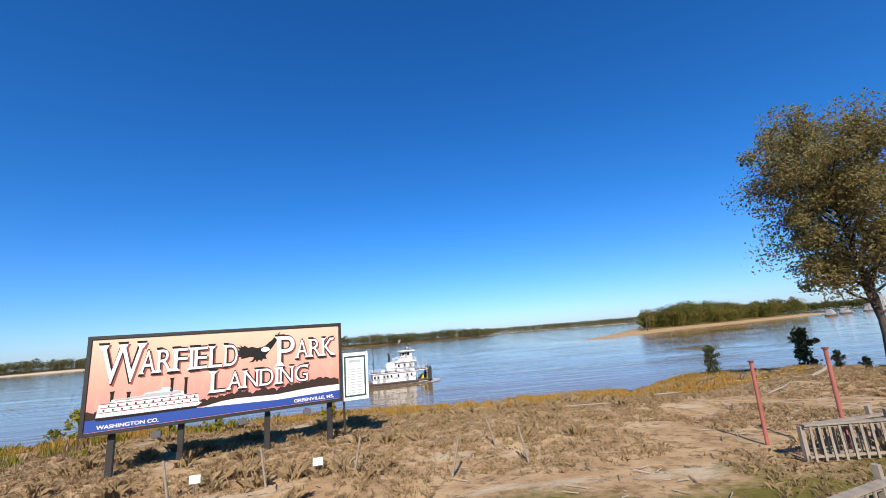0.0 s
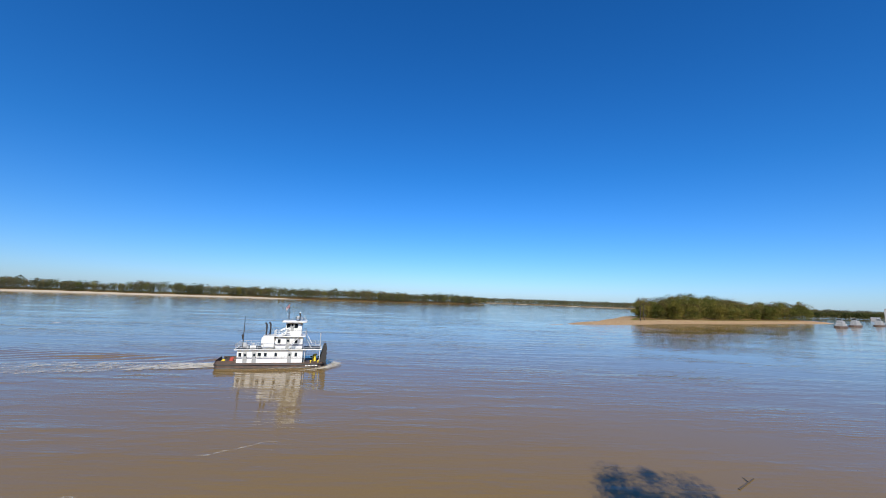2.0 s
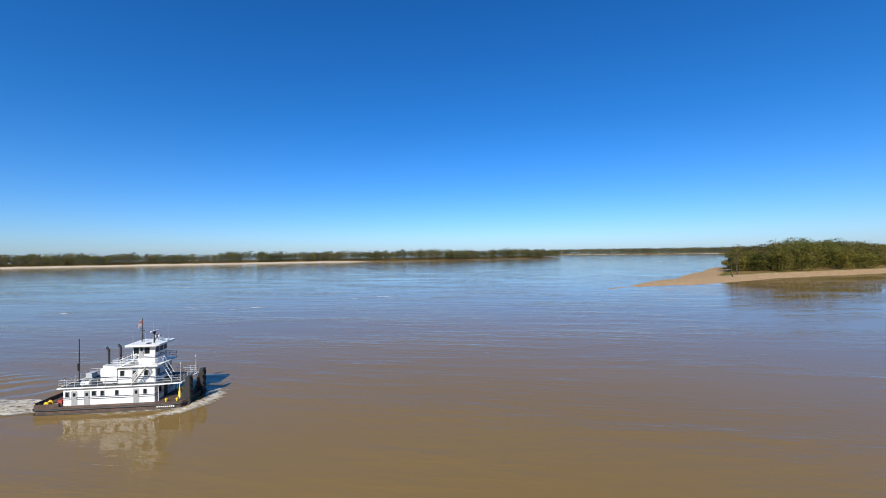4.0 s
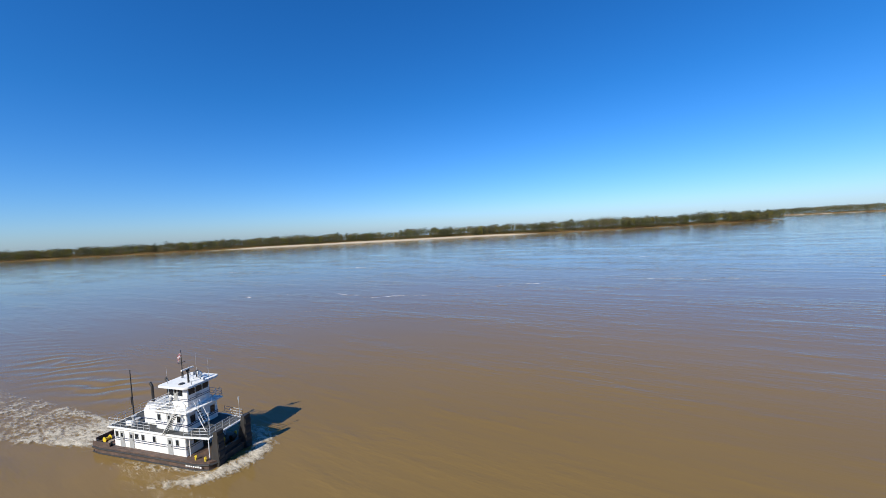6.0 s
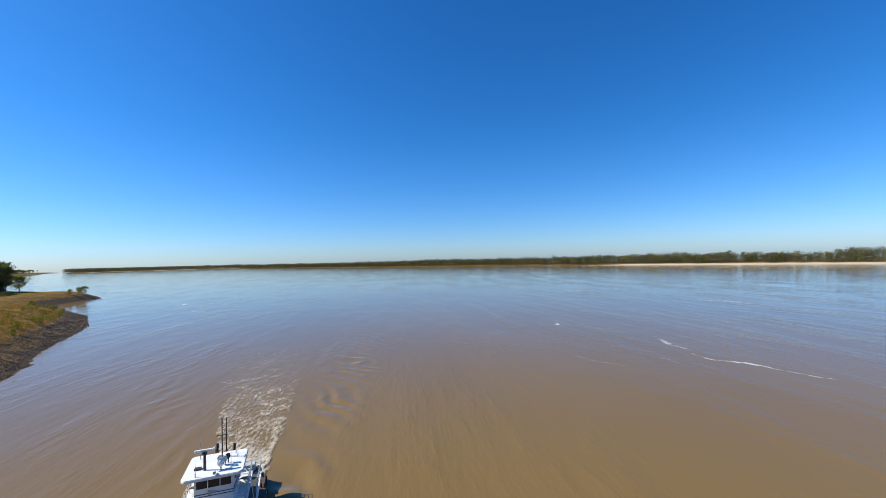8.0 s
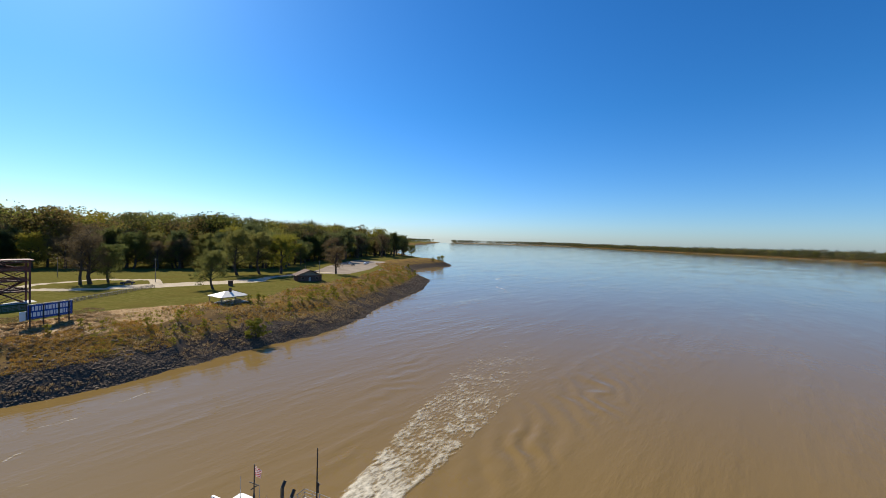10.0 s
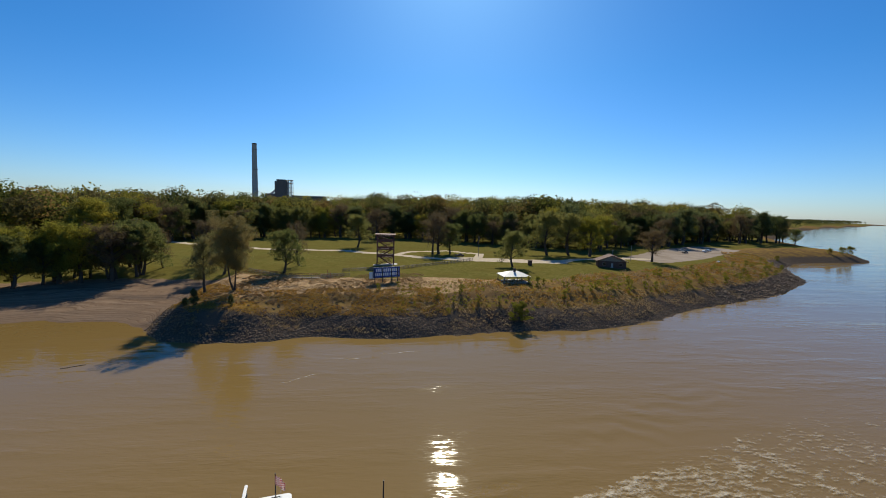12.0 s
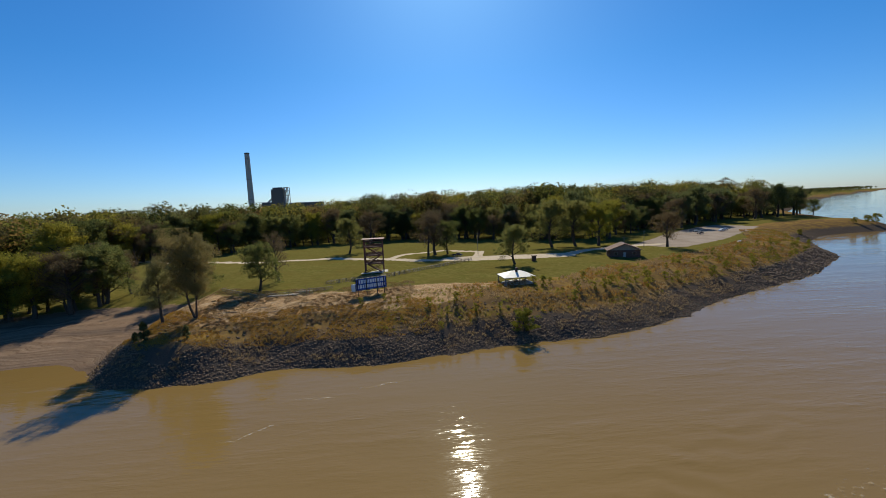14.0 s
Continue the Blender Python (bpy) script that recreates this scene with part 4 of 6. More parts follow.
# river side of the sign: blue board with rows of white bars
part("rear_panel", B((-SW / 2 + 0.15, SW / 2 - 0.15, 0.101, 0.112, Z0 + 0.15, Z1 - 0.15)), M_RIVERBLUE, sign, "blue rear board with rows of white lettering bars")
for r_ in range(2):
    x = -SW / 2 + 0.6
    while x < SW / 2 - 0.9:
        w = float(gsign.uniform(0.3, 0.7))
        part("lettering_bar", B((x, x + w, 0.113, 0.12, Z1 - 1.65 - r_ * 1.5, Z1 - 0.55 - r_ * 1.5)), M_SIGNWHITE, sign)
        x += w + 0.22
board = thing("notice_board", -5.15, 18.1, gz(-5.15, 18.1) - 0.15, 20, "white notice board with a dark inner border beside the billboard", "notice board")
part("panel", B((-0.68, 0.68, -0.03, 0.03, 2.0, 4.35)), M_PAPER, board)
for b in ((-0.55, 0.55, -0.04, -0.031, 4.1, 4.18), (-0.55, 0.55, -0.04, -0.031, 2.17, 2.25), (-0.55, -0.47, -0.04, -0.031, 2.25, 4.1), (0.47, 0.55, -0.04, -0.031, 2.25, 4.1)):
    part("border", B(b), paint("dark_green_paint", (0.015, 0.06, 0.045)), board)
for k in range(11):
    part("text_bar", B((-0.38, -0.30, -0.036, -0.031, 3.62 - k * 0.13, 3.68 - k * 0.13), (-0.22, 0.0, -0.036, -0.031, 3.62 - k * 0.13, 3.68 - k * 0.13), (0.1, 0.34, -0.036, -0.031, 3.62 - k * 0.13, 3.68 - k * 0.13)) if k else B((-0.3, 0.3, -0.036, -0.031, 3.85, 3.98)), M_GREY, board)
part("post", B((-0.62, -0.52, 0.03, 0.13, -0.6, 4.2)), M_BLACK, board)
for x, y, ln in ((-9.6, 10.4, 12), (-7.0, 11.3, 10), (-4.2, 11.4, -14), (-0.9, 11.0, -18), (1.3, 14.0, 20), (2.0, 11.5, 14)):
    st = thing("fence_stake", x, y, gz(x, y), 0, "thin weathered stake leaning in dry grass", "stake", "stakes before the sign")
    part("stake", tubes(((0, 0, -0.3), (math.sin(radians(ln)) * -1.3, 0, 1.25), 0.045, 0.035)), M_WOOD, st)
for x, y in ((-9.2, 11.0), (-5.4, 11.6)):
    st = thing("marker_tag", x, y, gz(x, y), 8, "small blank white card on a wire stem", "card", "cards in the grass")
    part("card", B((-0.17, 0.17, -0.01, 0.01, 0.35, 0.6)), M_PAPER, st)
    part("stem", tubes(((0, 0.02, -0.1), (0, 0.02, 0.5), 0.012)), M_STEELDARK, st)

# ---- fences and poles ----


def picket_run(a, b, label, group, h=1.05, gap=0.28, post_every=2.4, rails=(0.15, 0.98)):
    """Weathered timber railing with square pickets between two ground points."""
    a, b = Vector(a), Vector(b)
    ln = (b - a).length
    za, zb = gz(*a), gz(*b)
    t = thing("picket_fence", a.x, a.y, za, math.degrees(math.atan2(b.y - a.y, b.x - a.x)), label, "fence", group)
    slope = (zb - za) / ln

    def lay(x0, x1, z0, z1, y0, y1):
        bm = B((x0, x1, y0, y1, z0, z1))
        for v in bm.verts:
            v.co.z += slope * v.co.x
        return bm
    for z in rails:
        part("rail", lay(0, ln, z, z + 0.07, -0.03, 0.03), M_WOOD, t)
    part("cap_rail", lay(0, ln, h, h + 0.05, -0.09, 0.09), M_WOOD, t, "pale weathered cap rail")
    n = max(int(ln / post_every), 1)
    for i in range(n + 1):
        x = ln * i / n
        part("post", lay(x - 0.06, x + 0.06, -0.5, h + (0.3 if i % 2 else -0.01), 0.035, 0.15), M_WOOD, t)
    me = bpy.data.meshes.new("picket")
    bm = B((-0.035, 0.035, -0.06, -0.032, 0.06, h - 0.01))
    bm.to_mesh(me)
    bm.free()
    me.materials.append(M_WOOD)
    for i in range(int(ln / gap)):
        x = gap * (i + 0.5)
        p_ = new("picket", me)
        p_.parent = t
        p_.matrix_basis = pose(x, 0, slope * x, 0, rng.normal(0, 1.5), 0)
    return t


RAIL = "weathered timber railing with square pickets"
for a, b in (((9.8, 8.8), (28, 10.4)), ((9.8, 8.8), (14.6, 7.9)), ((4.6, 3.5), (14.6, 6.6))):
    picket_run(a, b, RAIL + " beside the walkway", "railings of the walkway")
for a, b in (((28, 10.4), (45, -4)), ((9, -5), (-14, -13)), ((-14, -13), (-33, -29)), ((-33, -29), (-51, -46)), ((9, -7.5), (-14, -15.5)), ((-14, -15.5), (-33, -31.5)), ((-33, -31.5), (-51, -48.5))):
    picket_run(a, b, RAIL + " along the ramp", "railings of the ramp", gap=0.55)
walkway = thing("boardwalk", 0, 0, 0, 0, "bleached plank boardwalk between the railings", "boardwalk")
for k in range(42):
    f = k / 42
    a, b = Vector((14.9, 8.6)), Vector((24.5, 9.2))
    c_ = a.lerp(b, f)
    bm = B((-0.11, 0.11, -1.1, 1.1, 0, 0.06))
    bmesh.ops.transform(bm, matrix=pose(c_.x, c_.y, gz(c_.x, c_.y) + 0.15, 0, 0, 4), verts=bm.verts)
    part("plank", bm, M_WOOD, walkway)
for x, y, h_, tlt in ((10.3, 10.95, 2.8, -2), (11.7, 9.4, 3.1, -2)):
    pl = thing("marker_pole", x, y, gz(x, y), 0, "faded red steel pole with a worn base", "pole", "red poles by the walkway")
    part("shaft", tubes(((0, 0, -0.5), (-0.05 * tlt, 0, h_), 0.065, 0.06), n=12), M_REDPOLE, pl)
    part("cap", tubes(((-0.05 * tlt, 0, h_), (-0.05 * tlt, 0, h_ + 0.05), 0.1)), M_RUST, pl)
for a, b, r_ in (((27, 26, 0.1), (31, 28.4, 0.5), 0.14), ((22, 30, 0.1), (26.5, 29, 0.15), 0.10), ((29, 31, 0.1), (33.5, 29.5, 0.2), 0.08), ((3, 27, 0.08), (-3, 26, 0.1), 0.07), ((14, 26, 0.1), (18, 27.5, 0.15), 0.07), ((6, 22, 0.06), (10, 21, 0.1), 0.06), ((20, 22, 0.06), (24, 24.5, 0.1), 0.07)):
    lg = thing("driftwood_log", a[0], a[1], gz(a[0], a[1]), 0, "bleached driftwood log lying on the dry bank", "log", "driftwood on the bank")
    d = Vector((b[0] - a[0], b[1] - a[1], gz(b[0], b[1]) - gz(a[0], a[1]) + b[2]))
    mid_ = d * 0.5 + Vector((0.15, -0.2, 0.08))
    part("stem", tubes(((0, 0, a[2]), mid_, r_, r_ * 0.8), (mid_, d, r_ * 0.8, r_ * 0.4)), M_WOOD, lg)
    part("branch", tubes((mid_, mid_ + Vector((0.5, 0.6, 0.35)), r_ * 0.4, r_ * 0.15)), M_WOOD, lg)

# ---- park buildings ----
tx, ty = -6.8, -28.9
tower = thing("observation_tower", tx, ty, gz(tx, ty), 4, "rust-red steel observation tower with zigzag stairs", "tower")
tower.scale = (1.16, 1.16, 1.0)
TWX, TWY, TH = 3.3, 2.4, 14.0
for sx in (-1, 1):
    for sy in (-1, 1):
        part("post", B((sx * TWX - 0.2, sx * TWX + 0.2, sy * TWY - 0.2, sy * TWY + 0.2, -0.6, TH)), M_RUST, tower)
levels = (3.6, 7.1, 10.6, 13.2)
for i, z in enumerate(levels):
    part("platform", B((-TWX - 0.3, TWX + 0.3, -TWY - 0.3, TWY + 0.3, z, z + 0.22)) if i == 3 else B((-TWX, -0.6 if i % 2 else TWX, -TWY, TWY, z, z + 0.18), (0.6 if i % 2 == 0 else -TWX, TWX, -TWY, TWY, z + 0.002, z + 0.16)), M_RUST, tower)
    if i < 3:
        for sy in (-1, 1):
            part("railing", B((-TWX, TWX, sy * TWY - 0.04, sy * TWY + 0.04, z + 1.05, z + 1.16), (-TWX, TWX, sy * TWY - 0.025, sy * TWY + 0.025, z + 0.62, z + 0.95), (-TWX, TWX, sy * TWY - 0.025, sy * TWY + 0.025, z + 0.2, z + 0.52)), M_RUST, tower)
    zl = levels[i - 1] if i else 0
    if i < 3:
        s = 1 if i % 2 == 0 else -1
        bm = bmesh.new()
        for k in range(14):
            x = s * (-2.4 + 4.8 * k / 13)
            box(bm, x - 0.17, x + 0.17, -0.9, 0.9, zl + (z - zl) * (k + 0.5) / 14 - 0.03, zl + (z - zl) * (k + 0.5) / 14 + 0.03)
        part("stair_flight", bm, M_RUST, tower)
        for yy in (-0.95, 0.95):
            part("stringer", tubes(((-2.5 * s, yy, zl), (2.5 * s, yy, z), 0.2)), M_RUST, tower)
            part("handrail", tubes(((-2.5 * s, yy, zl + 1), (2.5 * s, yy, z + 1), 0.05)), M_RUST, tower)
    for sy in (-1, 1):
        s2 = 1 if i % 2 else -1
        part("brace", tubes(((-TWX * s2, sy * TWY, zl + 0.2), (TWX * s2, sy * TWY, z), 0.11)), M_RUST, tower)
part("roof", B((-TWX - 0.8, TWX + 0.8, -TWY - 0.7, TWY + 0.7, TH, TH + 0.28)), M_RUST, tower, "flat rust-brown roof slab")
part("base_pad", B((-TWX - 1.5, TWX + 1.5, -TWY - 1.5, TWY + 1.5, -0.3, 0.12)), M_CONCRETE, tower)

px, py = (-58.5, 9.0)
pav = thing("picnic_shelter", px, py, gz(px, py), 5, "open picnic shelter with a pale hipped metal roof", "shelter")
bm = bmesh.new()
ev = [bm.verts.new(p) for p in ((-5.4, -4.6, 2.5), (5.4, -4.6, 2.5), (5.4, 4.6, 2.5), (-5.4, 4.6, 2.5))]
rd = [bm.verts.new(p) for p in ((-1.4, 0, 4.1), (1.4, 0, 4.1))]
for f in ((ev[0], ev[1], rd[1], rd[0]), (ev[1], ev[2], rd[1]), (ev[2], ev[3], rd[0], rd[1]), (ev[3], ev[0], rd[0]), (ev[3], ev[2], ev[1], ev[0])):
    bm.faces.new(f)
part("roof", bm, M_ROOFSHEET, pav, "pale sheet-metal hip roof")
part("fascia", B((-5.45, 5.45, -4.65, -4.55, 2.28, 2.5), (-5.45, 5.45, 4.55, 4.65, 2.28, 2.5), (-5.45, -5.35, -4.55, 4.55, 2.28, 2.5), (5.35, 5.45, -4.55, 4.55, 2.28, 2.5)), M_WOOD, pav)
for sx in (-4.9, 0, 4.9):
    for sy in (-4.1, 4.1):
        part("post", B((sx - 0.12, sx + 0.12, sy - 0.12, sy + 0.12, -0.4, 2.5)), M_WOOD, pav)
part("slab", B((-5.2, 5.2, -4.4, 4.4, -0.4, 0.1)), M_CONCRETE, pav)
part("chimney", B((-0.35, 0.35, 0.4, 1.1, 2.6, 5.2)), M_BRICK, pav)
for sx in (-3, 0, 3):
    tb = thing("picnic_table", px + sx, py + 0.4, gz(px, py) + 0.1, 90, "dark wooden picnic table under the shelter", "table", "tables of the shelter")
    part("tabletop", B((-0.9, 0.9, -0.38, 0.38, 0.72, 0.77)), M_WOOD, tb)
    for s in (-1, 1):
        part("bench", B((-0.9, 0.9, s * 0.72 - 0.14, s * 0.72 + 0.14, 0.42, 0.46)), M_WOOD, tb)
        part("leg_frame", B((s * 0.6 - 0.04, s * 0.6 + 0.04, -0.75, 0.75, 0.36, 0.42), (s * 0.6 - 0.04, s * 0.6 + 0.04, -0.3, -0.2, 0, 0.72), (s * 0.6 - 0.04, s * 0.6 + 0.04, 0.2, 0.3, 0, 0.72)), M_WOOD, tb)

hx, hy = (-119, -34)
house = thing("park_lodge", hx, hy, gz(hx, hy), -18, "low brown lodge with a shingled gable roof", "building")
house.scale = (1.08, 1.08, 1.05)
part("wall", B((-6, 6, -4, 4, -0.5, 3.0)), M_BRICK, house)
bm = flat([(-6.9, 2.8), (0, 5.6), (6.9, 2.8), (6.9, 3.0), (0, 5.85), (-6.9, 3.0)], -4.8, 4.8)
part("roof", bm, M_SHINGLE, house, "brown shingled gable roof")
part("gable", flat([(-5.9, 3.0), (5.9, 3.0), (0, 5.45)], -3.98, 3.98), M_WOOD, house)
for x in (-3.6, 3.4):
    w_ = part("window", B((x - 0.6, x + 0.6, 4.0, 4.05, 1.0, 2.1)), M_GLASS, house)
    part("frame", B((x - 0.7, x + 0.7, 4.0, 4.08, 0.9, 1.0), (x - 0.7, x + 0.7, 4.0, 4.08, 2.1, 2.2), (x - 0.7, x - 0.6, 4.0, 4.08, 1.0, 2.1), (x + 0.6, x + 0.7, 4.0, 4.08, 1.0, 2.1)), M_WOOD, w_)
part("door", B((-0.5, 0.5, 4.0, 4.06, 0, 2.05)), M_GREYDOOR, house)

for x, y in ((-77, -32),):
    k = thing("information_kiosk", x, y, gz(x, y), 10, "small brown wooden kiosk beside the drive", "kiosk")
    part("cabinet", B((-0.9, 0.9, -0.5, 0.5, 0, 2.2)), M_BRICK, k)
    part("roof", B((-1.1, 1.1, -0.7, 0.7, 2.2, 2.4)), M_SHINGLE, k)
for x, y, h_ in ((-57, -66, 11.6), (-30, -120, 10), (-143, -58, 9), (-128, -50, 7)):
    k = thing("utility_pole", x, y, gz(x, y), 15, "plain wooden utility pole beside the drive", "pole", "utility poles")
    part("shaft", tubes(((0, 0, -1), (0, 0, h_), 0.16, 0.11)), M_WOOD, k)
    part("crossarm", B((-0.9, 0.9, -0.06, 0.06, h_ - 0.7, h_ - 0.58)), M_WOOD, k)


def car(x, y, rz, paint_mat, label, pickup=False):
    c = thing("parked_car" if not pickup else "pickup_truck", x, y, gz(x, y) + 0.05, rz, label, "car", "vehicles in the park")
    if pickup:
        prof = [(-2.7, 0.5), (-2.7, 1.1), (-0.7, 1.15), (-0.5, 1.8), (0.9, 1.82), (1.4, 1.2), (2.6, 1.05), (2.7, 0.5)]
    else:
        prof = [(-2.2, 0.4), (-2.2, 0.95), (-1.7, 1.0), (-1.1, 1.5), (0.5, 1.5), (1.2, 1.0), (2.1, 0.85), (2.2, 0.4)]
    bm = flat(prof, -0.9, 0.9)
    bmesh.ops.bevel(bm, geom=list(bm.edges), offset=0.07, segments=2, affect="EDGES")
    part("body", bm, paint_mat, c, smooth=False)
    z0_, z1_ = (1.25, 1.72) if pickup else (1.05, 1.42)
    part("windows", B((-0.4 if pickup else -1.0, 0.85 if pickup else 0.45, -0.915, 0.915, z0_, z1_)), M_GLASS, c)
    for wx in (-1.5, 1.55):
        for wy in (-0.82, 0.82):
            w_ = part("wheel", tubes(((wx, wy - 0.12, 0.34), (wx, wy + 0.12, 0.34), 0.35), n=14), M_TYRE, c)
            part("rim", tubes(((wx, wy - 0.13, 0.34), (wx, wy + 0.13, 0.34), 0.19), n=10), M_GREY, w_)
    return c


M_CARWHITE = Nodes("white_car_paint", 0.25).color((0.75, 0.75, 0.74)).mat
M_CARGREY = Nodes("silver_car_paint", 0.3, 0.4).color((0.4, 0.41, 0.42)).mat
M_CARDARK = Nodes("dark_car_paint", 0.25).color((0.03, 0.03, 0.04)).mat
car(-212, -110, 200, M_CARDARK, "dark parked car on the gravel lot")
car(-236, -122, 205, M_CARWHITE, "white parked car on the gravel lot")
car(-241, -127, 205, M_CARGREY, "silver parked car on the gravel lot")
car(-246, -131, 205, M_CARWHITE, "white parked pickup truck on the gravel lot", True)
car(-221, -126, 190, M_CARGREY, "silver parked pickup truck on the gravel lot", True)
car(-46, -65, 170, M_CARDARK, "dark pickup truck on the drive", True)
x, y = (-202, -66)
bt = thing("upturned_boat", x, y, gz(x, y), 40, "white upturned boat lying on the weedy bank", "boat")
bm = bmesh.new()
bmesh.ops.create_uvsphere(bm, u_segments=14, v_segments=8, radius=1.0)
bmesh.ops.scale(bm, vec=(2.6, 1.0, 0.7), verts=bm.verts)
bmesh.ops.bisect_plane(bm, geom=bm.verts[:] + bm.edges[:] + bm.faces[:], plane_co=(0, 0, 0), plane_no=(0, 0, -1), clear_outer=True)
part("hull", bm, M_CARWHITE, bt, smooth=True)

# ---- power station on the skyline ----
st = thing("chimney_stack", 307, -695, 8, 0, "tall grey concrete chimney stack rising over the woods", "chimney")
part("shaft", tubes(((0, 0, 0), (0, 0, 151), 6.3, 4.6), n=24), M_CONCRETE, st)
part("rim", tubes(((0, 0, 150.5), (0, 0, 152.5), 4.9), n=24), M_STEELDARK, st)
for z in (60, 100, 140):
    part("band", tubes(((0, 0, z), (0, 0, z + 0.8), 6.6 - z * 0.011), n=24), M_STEELDARK, st)
pw = thing("power_station", 278, -771, 8, 6, "dark boiler house with an open steel frame and low halls", "building")
part("boiler_house", B((-14, 12, -14, 14, 0, 82), bevel=0.6), M_STEELDARK, pw)
part("penthouse", B((-11, 9, -10, 10, 82, 86)), M_STEELDARK, pw)
for x in (-16.5, -22.5):
    for y in (-9, 9):
        part("frame_column", B((x - 0.7, x + 0.7, y - 0.7, y + 0.7, 0, 86)), M_GREY, pw)
for z in (48, 58, 68, 78, 85):
    part("frame_deck", B((-23.5, -14, -10, 10, z, z + 0.9)), M_GREY, pw)
part("turbine_hall", B((-95, -23.8, -16, 16, 0, 50)), M_STEELDARK, pw)
part("hall_roof", B((-96, -23.6, -17, 17, 50, 51.5)), M_GREY, pw)
for z0_, z1_, x0, x1 in ((38, 64, 12, 30), (30, 52, 30, 52)):
    part("conveyor", tubes(((x0, 0, z1_), (x1 + 8, 6, z0_), 2.2)), M_GREY, pw)
part("duct_house", B((12.2, 34, -8, 8, 0, 54)), M_STEELDARK, pw)
for z in (46, 50, 54.5):
    part("gantry", B((12.5, 52, -1, 1, z, z + 0.8)), M_GREY, pw)
for x in (40, 51):
    part("gantry_leg", B((x, x + 1.2, -1, 1, 0, 54)), M_GREY, pw)

# ---- island and town ----
g0 = TreeKind("bare_tree", M_LEAF_BROWN, seed=77, h=19, spread=0.22, bare=0.45, limbs=9, leaves=60, leaf=0.15, trunk=0.022)
sn = g0.plant(235, 417, "bare dead tree on the island's edge", 1.0, 0)
sn.location.z = 2.4


def workboat(x, y, rz, ln, label):
    t = thing("moored_boat", x, y, 0, rz, label, "boat", "boats moored off the island")
    part("hull", slab([(-ln / 2, -4), (ln / 2 - 3, -4), (ln / 2, -2), (ln / 2, 2), (ln / 2 - 3, 4), (-ln / 2, 4)], -0.5, 1.8), M_HULL, t)
    part("main_cabin", B((-ln * 0.4, ln * 0.25, -3.2, 3.2, 1.8, 4.6)), M_GREYDOOR, t)
    part("upper_cabin", B((-ln * 0.25, ln * 0.2, -2.8, 2.8, 4.7, 7.4)), M_GREYDOOR, t)
    ph = part("pilothouse", B((0, ln * 0.17, -2, 2, 7.5, 10.2)), M_GREYDOOR, t)
    part("window_band", B((-0.05, ln * 0.17 + 0.05, -2.05, 2.05, 8.6, 9.6)), M_GLASS, ph)
    part("roof", B((-0.5, ln * 0.17 + 0.5, -2.4, 2.4, 10.2, 10.45)), M_GREYDOOR, ph)
    for k in range(5):
        part("window", B((-ln * 0.35 + k * ln * 0.13, -ln * 0.35 + k * ln * 0.13 + 1, -3.25, -3.2, 3, 4)), M_GLASS, t)


for x, y, rz, ln in ((515, 486, 208, 22), (600, 545, 208, 30), (700, 600, 210, 34)):
    workboat(x, y, rz, ln, "white workboat moored off the island")
for x, y, ln in ((600, 478, 90), (730, 545, 90)):
    bg = thing("barge", x, y, 0, 27, "low dark steel barge moored off the island", "barge", "moored barges")
    part("hull", slab([(-ln / 2, -5), (ln / 2 - 6, -5), (ln / 2, -3), (ln / 2, 3), (ln / 2 - 6, 5), (-ln / 2, 5)], -0.5, 2.2), M_HULL, bg)
    part("coaming", B((-ln / 2 + 4, ln / 2 - 9, -3.8, 3.8, 2.2, 3.3)), M_HULL, bg)
for i, (x, y, w_, d_, h_) in enumerate(((1480, 1225, 12, 12, 34), (1500, 1236, 16, 14, 26), (1520, 1250, 14, 12, 18), (1600, 1280, 40, 16, 9), (1390, 1185, 30, 14, 7), (1700, 1330, 30, 16, 10), (1800, 1370, 40, 16, 9))):
    e = thing("grain_elevator" if i < 3 else "waterfront_building", x, y, 1.0, 28, "pale concrete grain elevator on the waterfront" if i < 3 else "low pale waterfront building", "building", "town waterfront")
    part("wall", B((-w_ / 2, w_ / 2, -d_ / 2, d_ / 2, -3, h_)), M_CONCRETE, e)
    part("roof", B((-w_ / 2 - 0.6, w_ / 2 + 0.6, -d_ / 2 - 0.6, d_ / 2 + 0.6, h_, h_ + 1.2)), M_GREY, e)
    for k in range(4):
        part("window", B((-w_ / 2 + (k + 0.3) * w_ / 4, -w_ / 2 + (k + 0.6) * w_ / 4, -d_ / 2 - 0.06, -d_ / 2, h_ * 0.5, h_ * 0.7)), M_GLASS, e)
p = np.stack([rng.uniform(1000, 2200, 220), rng.uniform(0, 1, 220)], 1)
p[:, 1] = 0.45 * p[:, 0] + 590 + rng.uniform(0, 60, 220)
woods("town_trees", p, rng.uniform(14, 24, len(p)), "distant trees along the town waterfront", W_DARK, 50, 2.0, base=2, seed=81, width=0.4)

# ---- towboat ----
boat = thing("towboat", BOAT_X, BOAT_Y, -0.45, BOAT_TURN, "white river towboat with a rusty black hull under way", "boat")
boat.scale = (1.0, 1.0, 1.15)
HULL = [(-11.2, -2.9), (-10.6, -3.5), (-9.0, -3.7), (8.6, -3.7), (10.4, -3.3), (11.0, -2.6), (11.0, 2.6), (10.4, 3.3), (8.6, 3.7), (-9.0, 3.7), (-10.6, 3.5), (-11.2, 2.9)]
bm = slab(HULL, -0.8, 1.15)
for v in bm.verts:
    if v.co.z > 0:
        v.co.z += 0.18 * smooth(5, 11, v.co.x) + 0.15 * smooth(-6, -11, v.co.x)
    else:
        v.co.x *= 0.95
